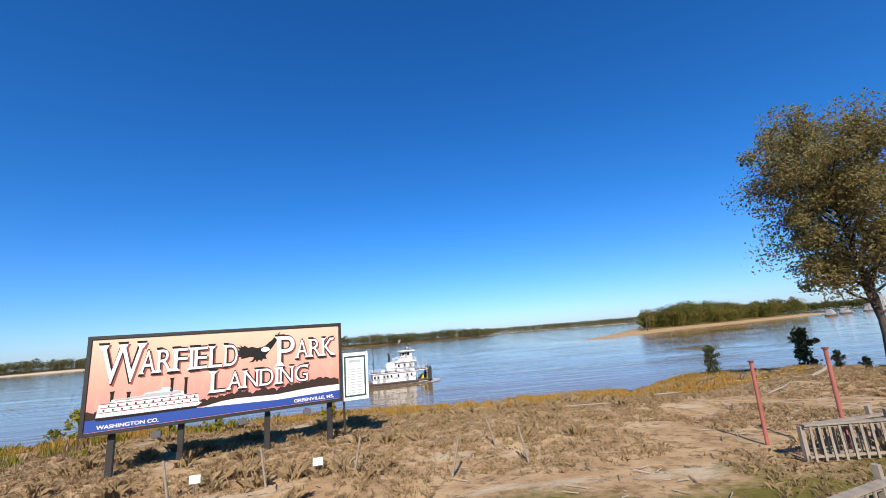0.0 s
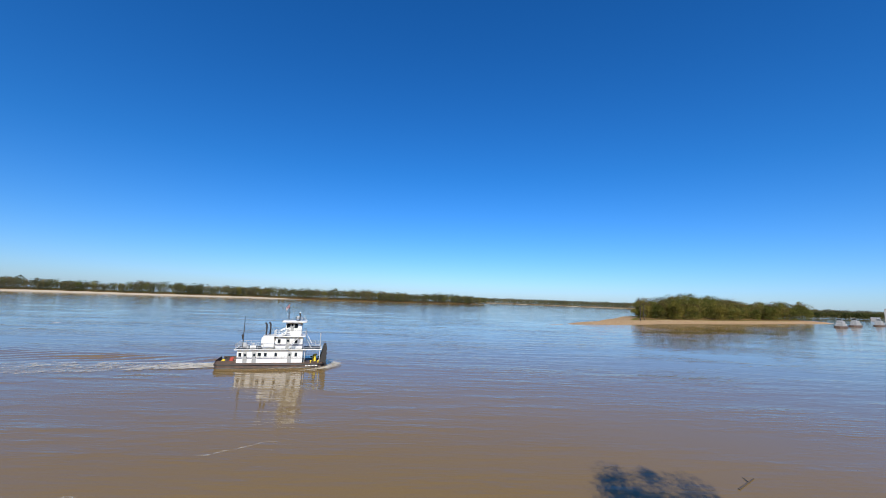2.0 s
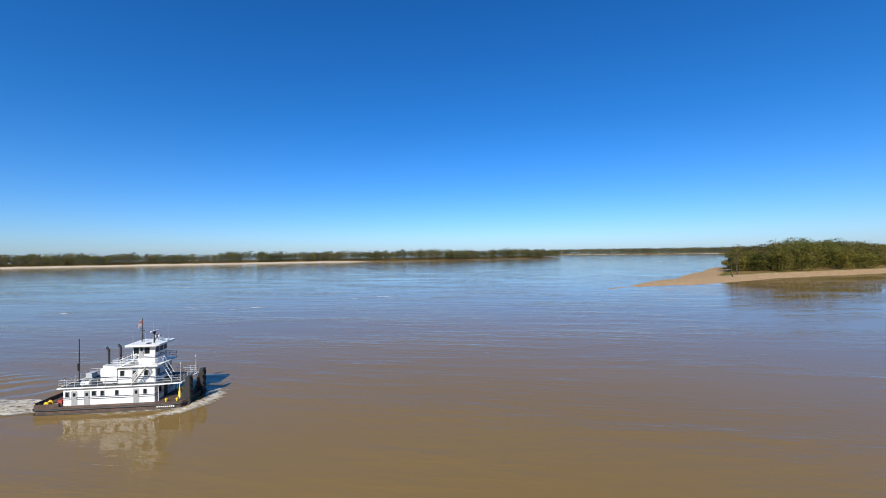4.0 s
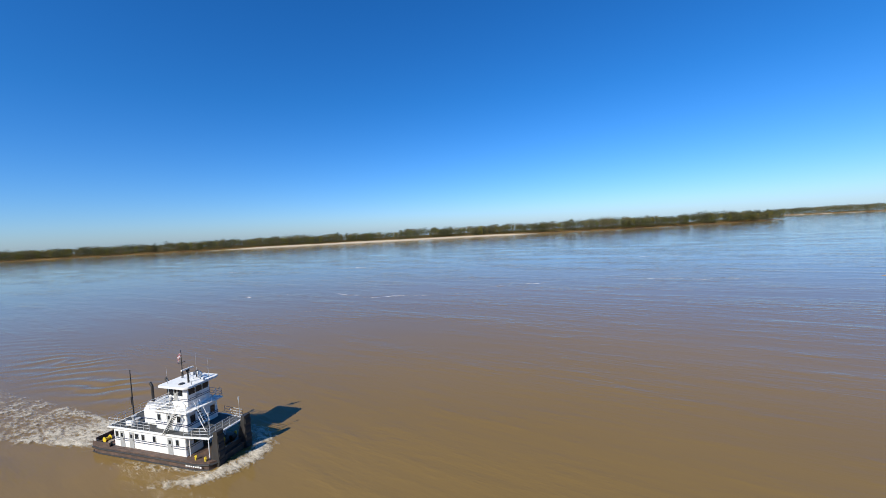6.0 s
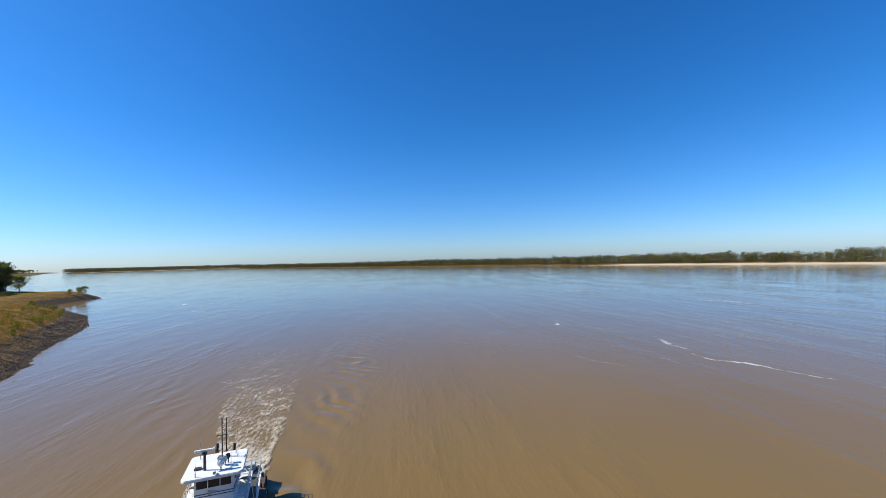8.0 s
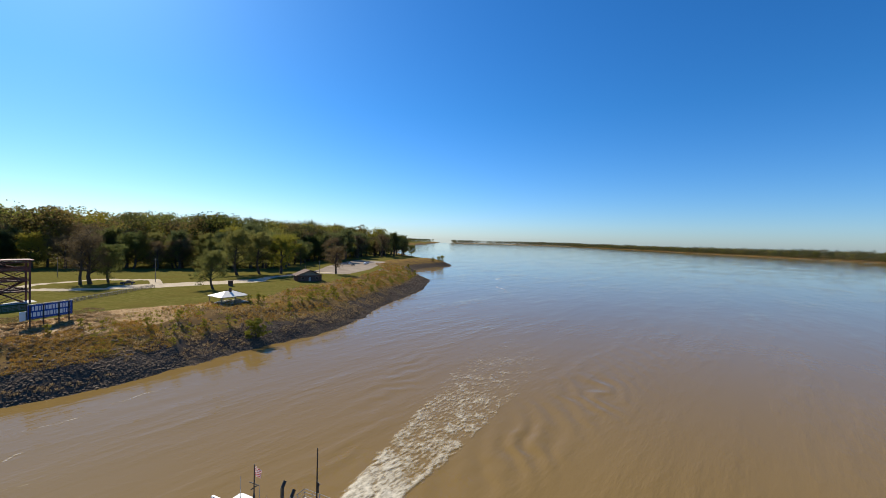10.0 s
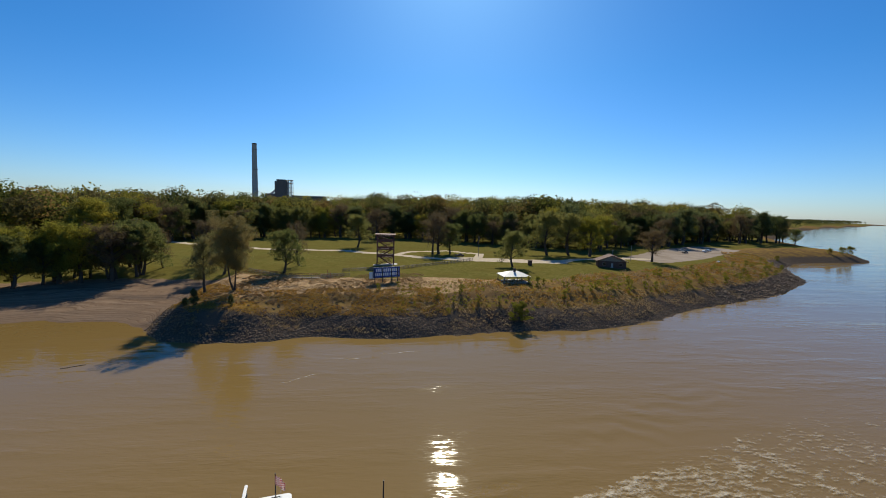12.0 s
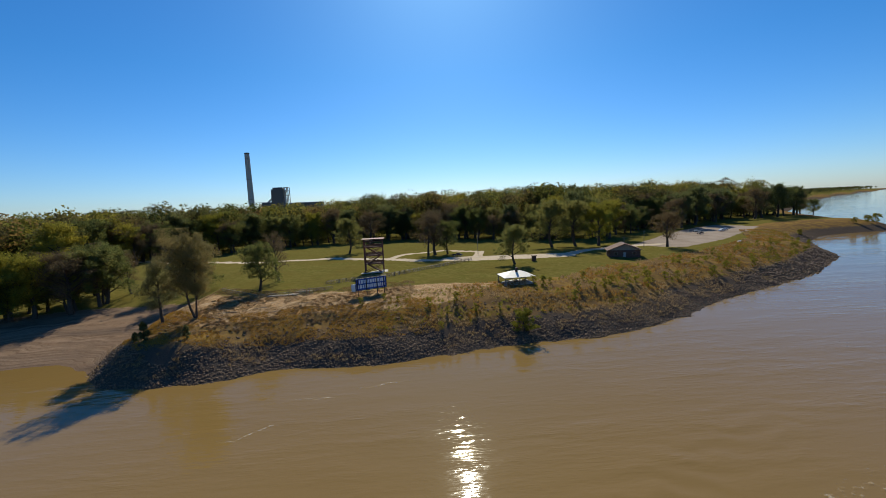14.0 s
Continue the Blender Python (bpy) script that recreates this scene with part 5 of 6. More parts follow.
hull = part("hull", bm, M_HULL, boat, "rust-streaked black steel hull")
for s in (-1, 1):
    bm = bmesh.new()
    pts = [(x, y) for x, y in HULL if (y * s > 0)]
    pts = sorted(pts, key=lambda q: q[0])
    for a, b in zip(pts, pts[1:]):
        za, zb = 1.02, 1.02
        tube(bm, (a[0], a[1] * 1.015, za), (b[0], b[1] * 1.015, zb), 0.11, n=8)
        tube(bm, (a[0], a[1] * 1.015, 0.45), (b[0], b[1] * 1.015, 0.45), 0.09, n=8)
    part("rubbing_strake", bm, M_BLACK, hull)
part("deck", slab([(x * 0.985, y * 0.97) for x, y in HULL], 1.1, 1.2), M_DECK, boat, "worn grey main deck")
for s in (-1, 1):
    part("bulwark", B((-10.6, -7.2, s * 3.5 - 0.05, s * 3.5 + 0.05, 1.15, 1.75)), M_HULL, boat)
part("stern_bulwark", B((-11.0, -10.9, -2.9, 2.9, 1.15, 1.8)), M_HULL, boat)
part("red_deck_coating", B((-10.7, -7.2, -3.2, 3.2, 1.205, 1.215)), M_RED, boat, "red painted after deck")
for x, y, m in ((-9.6, -2.3, M_YELLOW), (-8.6, 1.2, M_RED), (-9.4, 1.9, M_BLACK), (-8.2, -1.6, M_RED)):
    part("deck_winch", tubes(((x, y - 0.35, 1.55), (x, y + 0.35, 1.55), 0.2), (((x, y - 0.4, 1.55)), (x, y - 0.34, 1.55), 0.34), ((x, y + 0.34, 1.55), (x, y + 0.4, 1.55), 0.34), n=12), m, boat)
    part("rope_coil", tubes(((x + 0.9, y, 1.22), (x + 0.9, y, 1.42), 0.4), n=12), M_WOOD, boat)
for x in (-10.2, -7.4, 8.0, 9.6):
    for s in (-1, 1):
        part("bollard", tubes(((x, s * 3.15, 1.2), (x, s * 3.15, 1.75), 0.13), ((x - 0.2, s * 3.15, 1.6), (x + 0.2, s * 3.15, 1.6), 0.06)), M_YELLOW if x > 5 else M_BLACK, boat)

C1, C2 = 3.62, 6.05
main_cabin = part("main_cabin", B((-7.0, 6.2, -2.95, 2.95, 1.2, C1), bevel=0.05), M_WHITE, boat, "white main deck cabin")
upper_cabin = part("upper_cabin", B((0.4, 6.0, -2.35, 2.35, C1 + 0.15, C2), bevel=0.05), M_WHITE, boat, "white upper cabin with navy stripes")
part("cabin_roof_deck", slab([(-7.6, -3.35), (6.2, -3.35), (10.2, -2.9), (10.2, 2.9), (6.2, 3.35), (-7.6, 3.35)], C1, C1 + 0.14), M_WHITE, boat)
part("deck_covering", slab([(-7.4, -3.15), (6.2, -3.15), (9.9, -2.7), (9.9, 2.7), (6.2, 3.15), (-7.4, 3.15)], C1 + 0.142, C1 + 0.155), M_DECK, boat, "dark grey boat-deck covering")
for x in (6.6, 9.8):
    for s in (-1, 1):
        part("deck_stanchion", tubes(((x, s * 2.7, 1.2), (x, s * 2.7, C1), 0.06)), M_WHITE, boat)
stack = part("funnel_housing", B((-2.6, 0.39, -1.95, 1.95, C1 + 0.15, 6.1), bevel=0.35), M_WHITE, boat, "rounded white engine casing")
part("casing_top", B((-2.3, 0.1, -1.6, 1.6, 6.1, 6.25), bevel=0.1), M_GREY, stack)
for y, x in ((-0.9, -1.8), (0.9, -1.2)):
    part("exhaust_pipe", tubes(((x, y, 6.2), (x, y, 8.2), 0.17), ((x, y, 8.15), (x - 0.35, y, 8.6), 0.17), n=10), M_BLACK, stack, "sooty black exhaust pipe")
for b in ((0.35, 6.05, C1 + 0.75), (0.35, 6.05, C1 + 0.95)):
    part("stripe", B((b[0], b[1], -2.375, 2.375, b[2], b[2] + 0.09)), M_NAVY, upper_cabin)
for z in (2.05, 2.28):
    part("stripe", B((-7.02, 6.22, -2.972, 2.972, z, z + 0.08)), M_NAVY, main_cabin)
part("stripe", B((-2.62, 0.38, -1.965, 1.965, 4.6, 4.7)), M_NAVY, stack)


def window(parent, x, y, z, w, h, side=True):
    s = 1 if y > 0 else -1
    if side:
        wn = part("window", B((x - w / 2, x + w / 2, y, y + s * 0.03, z, z + h)), M_GLASS, parent)
        part("frame", B((x - w / 2 - 0.06, x + w / 2 + 0.06, y, y + s * 0.045, z - 0.06, z), (x - w / 2 - 0.06, x + w / 2 + 0.06, y, y + s * 0.045, z + h, z + h + 0.06),
                        (x - w / 2 - 0.06, x - w / 2, y, y + s * 0.045, z, z + h), (x + w / 2, x + w / 2 + 0.06, y, y + s * 0.045, z, z + h)), M_GREY, wn)
    else:
        wn = part("window", B((x, x + 0.03, y - w / 2, y + w / 2, z, z + h)), M_GLASS, parent)
        part("frame", B((x, x + 0.045, y - w / 2 - 0.06, y + w / 2 + 0.06, z - 0.06, z), (x, x + 0.045, y - w / 2 - 0.06, y + w / 2 + 0.06, z + h, z + h + 0.06)), M_GREY, wn)


def door(parent, x, y, z):
    s = 1 if y > 0 else -1
    d = part("door", B((x - 0.42, x + 0.42, y, y + s * 0.05, z, z + 1.95), bevel=0.01), M_GREYDOOR, parent, "grey steel door")
    part("door_window", B((x - 0.2, x + 0.2, y + s * 0.05, y + s * 0.06, z + 1.25, z + 1.7)), M_GLASS, d)
    part("door_handle", B((x + 0.28, x + 0.34, y + s * 0.05, y + s * 0.1, z + 0.95, z + 1.1)), M_BLACK, d)


for s in (-1, 1):
    for x in (-6.4, -1.4, 0.7, 4.8):
        window(main_cabin, x, s * 2.95, 2.45, 0.5, 0.65)
    window(main_cabin, -2.6, s * 2.95, 2.5, 0.6, 0.6)
    for x in (-5.4, -3.6, 3.5):
        door(main_cabin, x, s * 2.95, 1.25)
    for x in (1.1, 4.6):
        window(upper_cabin, x, s * 2.35, 4.85, 0.55, 0.7)
    door(upper_cabin, 2.9, s * 2.35, C1 + 0.2)
for y in (-1.5, 1.5):
    window(main_cabin, 6.2, y, 2.3, 0.6, 0.7, False)
    window(upper_cabin, 6.0, y, 4.7, 0.7, 0.8, False)
part("front_doorway", B((6.2, 6.23, -0.5, 0.5, 1.25, 3.2)), M_BLACK, main_cabin)

part("pilothouse_deck", B((-0.2, 6.6, -2.9, 2.9, C2, C2 + 0.12), bevel=0.03), M_WHITE, boat)
ph = part("pilothouse", B((1.9, 5.9, -1.75, 1.75, C2 + 0.12, 8.75), bevel=0.04), M_WHITE, boat, "white pilothouse with dark windows")
ph.matrix_basis = Matrix.Translation((0.62, 0, 0)) @ Matrix.Diagonal((0.84, 0.95, 1, 1))
bm = flat([(1.2, C2 + 0.12), (5.95, C2 + 0.12), (4.9, 7.0), (2.3, 7.0)], -1.9, 1.9)
part("skirt", bm, M_WHITE, ph)
for s in (-1, 1):
    for x0, x1 in ((2.1, 3.0), (4.0, 4.9)):
        part("pilothouse_window", B((x0, x1, s * 1.75, s * 1.79, 7.65, 8.5)), M_GLASS, ph)
    door(ph, 3.5, s * 1.75, 6.75)
    part("air_conditioner", B((2.2, 2.75, s * 1.9 - 0.15, s * 1.9 + 0.15, 7.05, 7.45)), M_GREY, ph)
part("front_window", B((5.9, 5.94, -1.55, 1.55, 7.75, 8.5)), M_GLASS, ph)
part("rear_window", B((1.86, 1.9, -1.4, 1.4, 7.65, 8.5)), M_GLASS, ph)
for y in (-0.55, 0.55):
    part("window_mullion", B((5.9, 5.95, y - 0.04, y + 0.04, 7.75, 8.5)), M_WHITE, ph)
for z in (7.05, 7.25):
    part("stripe", B((1.88, 5.92, -1.77, 1.77, z, z + 0.07)), M_NAVY, ph)
part("pennant", flat([(-0.55, 7.55), (0.45, 7.35), (-0.55, 7.1)], 0, 0.01), M_GREYDOOR, ph, "grey painted pennant").matrix_basis = pose(5.965, 0, 0.02, 0, 0, 90)
bm = slab([(1.0, -2.5), (1.3, -2.75), (6.6, -2.75), (7.1, -2.4), (7.1, 2.4), (6.6, 2.75), (1.3, 2.75), (1.0, 2.5)], 8.75, 9.0)
bmesh.ops.bevel(bm, geom=list(bm.edges), offset=0.05, segments=2, affect="EDGES")
roof = part("pilothouse_roof", bm, M_WHITE, boat, "broad white pilothouse roof with rounded corners")
roof.matrix_basis = Matrix.Translation((0.62, 0, 0)) @ Matrix.Diagonal((0.84, 0.95, 1, 1))
# roof gear
mast = part("flag_mast", tubes(((2.3, 0.3, 9.0), (2.3, 0.3, 12.4), 0.07, 0.05), ((1.9, 0.3, 10.6), (2.7, 0.3, 10.6), 0.04), ((2.3, -0.3, 10.9), (2.3, 0.9, 10.9), 0.035), ((2.0, 0.3, 9.0), (2.3, 0.3, 10.4), 0.035), ((2.6, 0.3, 9.0), (2.3, 0.3, 10.4), 0.035)), M_BLACK, roof, "black mast with a small flag")


def make_flag():
    n = Nodes("striped_flag", 0.8)
    w = n.t.nodes.new("ShaderNodeTexWave")
    w.bands_direction = "Z"
    w.inputs["Scale"].default_value = 1.9
    n.link(n.t.nodes.new("ShaderNodeTexCoord").outputs["Object"], w.inputs[0])
    n.color(n.ramp(w.outputs["Fac"], [(0.45, (0.45, 0.03, 0.04)), (0.55, (0.75, 0.73, 0.7))]))
    return n.mat


bm = bmesh.new()
grid = [[bm.verts.new((2.3 - i * 0.11, 0.3 + 0.10 * math.sin(i * 1.1 + j * 0.3), 12.3 - j * 0.14 - i * 0.09)) for i in range(9)] for j in range(6)]
for j in range(5):
    for i in range(8):
        bm.faces.new((grid[j][i], grid[j][i + 1], grid[j + 1][i + 1], grid[j + 1][i]))
r = bmesh.ops.solidify(bm, geom=bm.faces[:], thickness=0.015)
part("flag", bm, make_flag(), mast, "faded red and white striped flag")
part("radar_pedestal", tubes(((5.2, -0.9, 9.0), (5.2, -0.9, 10.35), 0.14, 0.12), ((5.2, -0.9, 10.3), (5.2, -0.9, 10.55), 0.24)), M_BLACK, roof)
part("radar_scanner", B((5.05, 5.35, -1.85, 0.05, 10.56, 10.72), bevel=0.04), M_WHITE, roof)
for x, y in ((4.4, 0.4), (4.8, 0.9), (4.2, 1.1)):
    part("searchlight", tubes(((x, y, 9.0), (x, y, 9.45), 0.07), ((x - 0.05, y, 9.6), (x + 0.35, y, 9.65), 0.2, 0.24), n=12), M_BLACK if y > 1 else M_GREY, roof)
bm = bmesh.new()
bmesh.ops.create_uvsphere(bm, u_segments=14, v_segments=10, radius=0.32, matrix=pose(5.7, 0.6, 9.55))
tube(bm, (5.7, 0.6, 9.0), (5.7, 0.6, 9.35), 0.08)
part("satellite_dome", bm, M_WHITE, roof, smooth=True)
for x, y, h_ in ((2.0, -1.8, 1.9), (6.2, 1.6, 2.2), (6.6, -1.5, 1.4), (3.2, 1.9, 2.6), (2.0, 1.6, 1.2)):
    part("antenna", tubes(((x, y, 9.0), (x, y, 9.0 + h_), 0.025, 0.012), ((x, y, 9.0), (x, y, 9.3), 0.05)), M_GREY, roof)
part("roof_hatch", B((4.4, 5.0, -1.9, -1.3, 9.0, 9.12)), M_BLACK, roof)
part("horn", tubes(((6.4, 0.2, 9.15), (7.0, 0.2, 9.2), 0.05, 0.14)), M_GREY, roof)


def railing(pts, z, h, name="railing", mat=M_GREY, bars=3, gap=1.0):
    bm = bmesh.new()
    for a, b in zip(pts, pts[1:]):
        for k in range(bars):
            zz = z + h * (k + 1) / bars
            tube(bm, (*a, zz), (*b, zz), 0.025, n=5)
        n = max(int((Vector(b) - Vector(a)).length / gap), 1)
        for i in range(n + 1):
            q = Vector(a).lerp(Vector(b), i / n)
            tube(bm, (q.x, q.y, z), (q.x, q.y, z + h), 0.03, n=5)
    return part(name, bm, mat, boat)


railing([(0.3, -3.2), (-7.4, -3.2), (-7.4, 3.2), (0.3, 3.2)], C1 + 0.14, 1.0)
railing([(6.3, -3.2), (9.9, -2.75), (9.9, 2.75), (6.3, 3.2)], C1 + 0.14, 1.0)
railing([(0.0, -2.75), (6.5, -2.75)], C2 + 0.12, 0.95, mat=M_WHITE)
railing([(0.0, 2.75), (6.5, 2.75)], C2 + 0.12, 0.95, mat=M_GREY)
railing([(6.5, -2.75), (6.5, -1.0)], C2 + 0.12, 0.95, mat=M_WHITE)
railing([(6.5, 1.0), (6.5, 2.75)], C2 + 0.12, 0.95, mat=M_WHITE)
railing([(0.0, -2.75), (0.0, 2.75)], C2 + 0.12, 0.95, mat=M_WHITE)
for y, x0, z0_, x1, z1_ in ((-2.3, 0.9, C2 + 0.1, 3.0, 6.9), (2.3, 0.9, C2 + 0.1, 3.0, 6.9), (-1.1, 8.0, C1 + 0.15, 6.4, C2 + 0.12), (2.9, 3.2, C1 + 0.15, 5.6, C2 + 0.12), (-3.2, 3.0, C1 + 0.15, 5.2, C2 + 0.12)):
    ld = part("stair_stringers", tubes(((x0, y - 0.38, z0_), (x1, y - 0.38, z1_), 0.05), ((x0, y + 0.38, z0_), (x1, y + 0.38, z1_), 0.05)), M_WHITE, boat)
    for k in range(8):
        f = (k + 0.5) / 8
        part("stair_tread", B((x0 + (x1 - x0) * f - 0.12, x0 + (x1 - x0) * f + 0.12, y - 0.36, y + 0.36, z0_ + (z1_ - z0_) * f - 0.02, z0_ + (z1_ - z0_) * f + 0.02)), M_DECK, ld)
    part("stair_handrail", tubes(((x0, y - 0.4, z0_ + 0.9), (x1, y - 0.4, z1_ + 0.9), 0.03), ((x0, y + 0.4, z0_ + 0.9), (x1, y + 0.4, z1_ + 0.9), 0.03)), M_WHITE, ld)
part("stern_mast", tubes(((-6.4, -0.6, C1 + 0.1), (-6.4, -0.6, 9.8), 0.1, 0.06), ((-6.4, -0.6, 6.0), (-6.9, -0.6, 6.1), 0.05), ((-6.6, -0.6, 5.4), (-6.6, -0.6, 6.4), 0.09), n=8), M_BLACK, boat, "tall black stern mast")
for x, y in ((-4.5, 1.6), (-5.2, -1.4), (-3.7, -1.9)):
    part("roof_vent", tubes(((x, y, C1 + 0.15), (x, y, C1 + 0.75), 0.2), ((x, y, C1 + 0.75), (x, y, C1 + 0.85), 0.34), n=12), M_GREY, boat)
part("life_raft", tubes(((-4.6, -2.6, C1 + 0.5), (-3.4, -2.6, C1 + 0.5), 0.32), n=14), M_WHITE, boat)
part("stores_box", B((-6.9, -5.9, 1.4, 2.6, C1 + 0.155, C1 + 0.9), bevel=0.03), M_GREY, boat)
# push knees and bow gear
for s in (-1, 1):
    kn = part("push_knee", flat([(10.0, 0.0), (11.25, 0.0), (11.25, 4.45), (10.75, 4.45), (10.0, 2.0)], s * 2.2 - 0.5, s * 2.2 + 0.5), M_BLACK, boat, "tall black steel push knee")
    for z in (0.8, 1.7, 2.6, 3.5):
        part("rubber_pad", B((11.25, 11.36, s * 2.2 - 0.45, s * 2.2 + 0.45, z, z + 0.5)), M_TYRE, kn)
part("bow_bulkhead", B((10.2, 10.5, -1.7, 1.7, 0.3, 1.9)), M_BLACK, boat)
part("capstan", tubes(((8.9, -0.9, 1.2), (8.9, -0.9, 2.5), 0.32, 0.22), ((8.9, -0.9, 2.5), (8.9, -0.9, 2.65), 0.42), n=12), M_YELLOW, boat, "yellow painted capstan")
part("yellow_locker", B((8.3, 9.0, 0.0, 0.6, 1.2, 2.3), bevel=0.12), M_YELLOW, boat)
for y in (0.7, 1.9):
    part("ratchet_winch", tubes(((8.8, y - 0.35, 1.65), (8.8, y + 0.35, 1.65), 0.34), n=12), M_BLACK, boat)
for s in (-1, 1):
    part("jackstaff", tubes(((9.8, s * 2.4, C1 + 0.15), (9.8, s * 2.4, C1 + 2.6), 0.05, 0.03), ((9.8, s * 2.4, C1 + 2.5), (9.8, s * 2.4, C1 + 2.8), 0.1)), M_GREY, boat)
for k in range(9):
    part("name_bar", B((6.9 + k * 0.3, 7.08 + k * 0.3, -3.74, -3.71, 0.72, 0.92)), M_SIGNWHITE, hull)

# ---- foam on the water ----


def make_foam(name, scale, tint):
    n = Nodes(name, 0.7, 0.0, 0.3)
    n.color(n.mix(n.noise(scale * 2, 5), tint, tuple(min(v * 1.25, 0.9) for v in tint)))
    a = n.noise(scale, 6, 0.7, stretch=(0.45, 1, 1))
    v1 = n.math("SUBTRACT", 1.0, n.math("MULTIPLY", n.math("ABSOLUTE", n.math("SUBTRACT", n.noise(scale * 0.8, 5, 0.65, stretch=(0.45, 1, 1)), 0.5)), 5.0))
    lace = n.math("ADD", n.math("MULTIPLY", n.math("SUBTRACT", v1, 0.6), 0.30), n.math("MULTIPLY", n.math("SUBTRACT", a, 0.5), 1.3))
    f = n.ramp(n.math("ADD", lace, n.math("SUBTRACT", n.attr("cover"), 0.5)), [(0.0, (0, 0, 0)), (0.55, (1, 1, 1))])
    n.link(f, n.bsdf.inputs["Alpha"])
    n.bump(a, 0.5, 0.1)
    return n.mat


M_FOAM = make_foam("wake_foam", 1.5, (0.52, 0.45, 0.34))
M_STREAK = make_foam("foam_streak", 0.35, (0.66, 0.67, 0.68))


def foam_patch(name, mat, u0, u1, v0, v1, step, cover, label):
    """A sheet of foam lying on the water, in the boat's own frame."""
    us, vs = np.arange(u0, u1, step), np.arange(v0, v1, step)
    U, Vv = np.meshgrid(us, vs)
    U, Vv = U.ravel(), Vv.ravel()
    X = BOAT_X + U * BU[0] - Vv * BU[1]
    Y = BOAT_Y + U * BU[1] + Vv * BU[0]
    c = cover(U, Vv)
    Z = water_z(X, Y) + 0.08 + 0.22 * np.clip(c, 0, 1) * (0.8 + 0.3 * vnoise(X, Y, 0.9, 31))
    nx, ny = len(us), len(vs)
    i = (np.arange(ny - 1)[:, None] * nx + np.arange(nx - 1)).ravel()
    ob = new(name, soup(name, np.stack([X, Y, Z], 1), np.stack([i, i + 1, i + nx + 1, i + nx], 1), mat, True))
    mark(ob, cover=c)
    return tagged(ob, label, "foam", kind="stuff")


def stern_cover(u, v):
    back = -u - 10
    half = 2.4 + back * 0.125
    edge = np.exp(-((np.abs(v) - half) / (0.8 + back * 0.02)) ** 2)
    mid = np.exp(-(v / (half + 0.6)) ** 4)
    return 0.04 + (0.34 * edge * np.exp(-np.maximum(back, 0) / 70) + 0.76 * mid * np.exp(-np.maximum(back, 0) / 110)) * smooth(-0.3, 1.2, back) * (0.9 + 0.25 * vnoise(u, v, 2.5, 33))


def side_cover(s):
    def f(u, v):
        d = s * v - (3.9 + np.maximum(9.5 - u, 0) * 0.10)
        return 0.05 + 0.6 * np.exp(-(d / (0.9 + 0.11 * np.maximum(9 - u, 0))) ** 2) * smooth(-12, 6, u) ** 0.7 * smooth(11.8, 10.5, u)
    return f


def stern_arm(u, v):
    back = -u - 10
    d = np.abs(v) - (3.4 + back * 0.42)
    return 0.05 + 0.6 * np.exp(-(d / 0.35) ** 2) * np.exp(-np.maximum(back, 0) / 5) * smooth(-0.5, 0.5, back)


foam_patch("wake_foam", M_FOAM, -110, -10, -14, 14, 0.4, stern_cover, "churned cream foam trailing behind the towboat")
foam_patch("stern_wave_foam", M_FOAM, -26, -10, -11, 11, 0.35, stern_arm, "thin foam crest spreading from the stern")
foam_patch("side_foam", M_FOAM, -10, 12, -10, -3.72, 0.3, side_cover(-1), "cream foam washing along the hull")
foam_patch("side_foam", M_FOAM, -10, 12, 3.72, 10, 0.3, side_cover(1), "cream foam washing along the hull")
foam_patch("bow_wave_foam", M_FOAM, 1, 18, -12, 12, 0.25,
           lambda u, v: np.where((u < 11.4) & (np.abs(v) < 3.75), -1, 0.04 + 0.78 * np.exp(-((u - 13.7 + 0.11 * v * v) / (1.7 + 0.25 * np.abs(v))) ** 2) * smooth(10.5, 5.5, np.abs(v))), "cream bow wave pushed ahead of the towboat")


def streak(pts, width, seed):
    g = np.random.default_rng(seed)
    V_, F_, C_ = [], [], []
    dense = [Vector(pts[0])]
    for a, b in zip(pts, pts[1:]):
        n = max(int((Vector(b) - Vector(a)).length / 1.2), 1)
        dense += [Vector(a).lerp(Vector(b), (k + 1) / n) for k in range(n)]
    m = len(dense)
    for i, q in enumerate(dense):
        d = (dense[min(i + 1, m - 1)] - dense[max(i - 1, 0)]).normalized()
        nn = Vector((-d.y, d.x))
        wob = 1.2 * math.sin(i * 0.35 + seed) + g.normal(0, 0.2)
        wd = width * (0.5 + 0.5 * math.sin(math.pi * i / (m - 1))) * g.uniform(0.7, 1.2)
        for k in range(7):
            o = (k / 6 - 0.5) * 2
            e = q + nn * (wob + o * wd)
            V_.append((e.x, e.y, 0.04))
            C_.append((0.70 if width > 1 else 0.6) * (1 - o * o) * (0.5 + 0.5 * math.sin(math.pi * i / (m - 1))) + 0.05 * math.sin(i * 0.6))
    for i in range(m - 1):
        for k in range(6):
            F_.append((i * 7 + k, i * 7 + k + 1, i * 7 + k + 8, i * 7 + k + 7))
    ob = new("foam_streak", soup("foam_streak", V_, F_, M_STREAK if width > 1 else M_FOAM, True))
    mark(ob, cover=C_)
    return tagged(ob, "thin white streak on the river, drifting foam with some painted glints", "foam", kind="stuff")


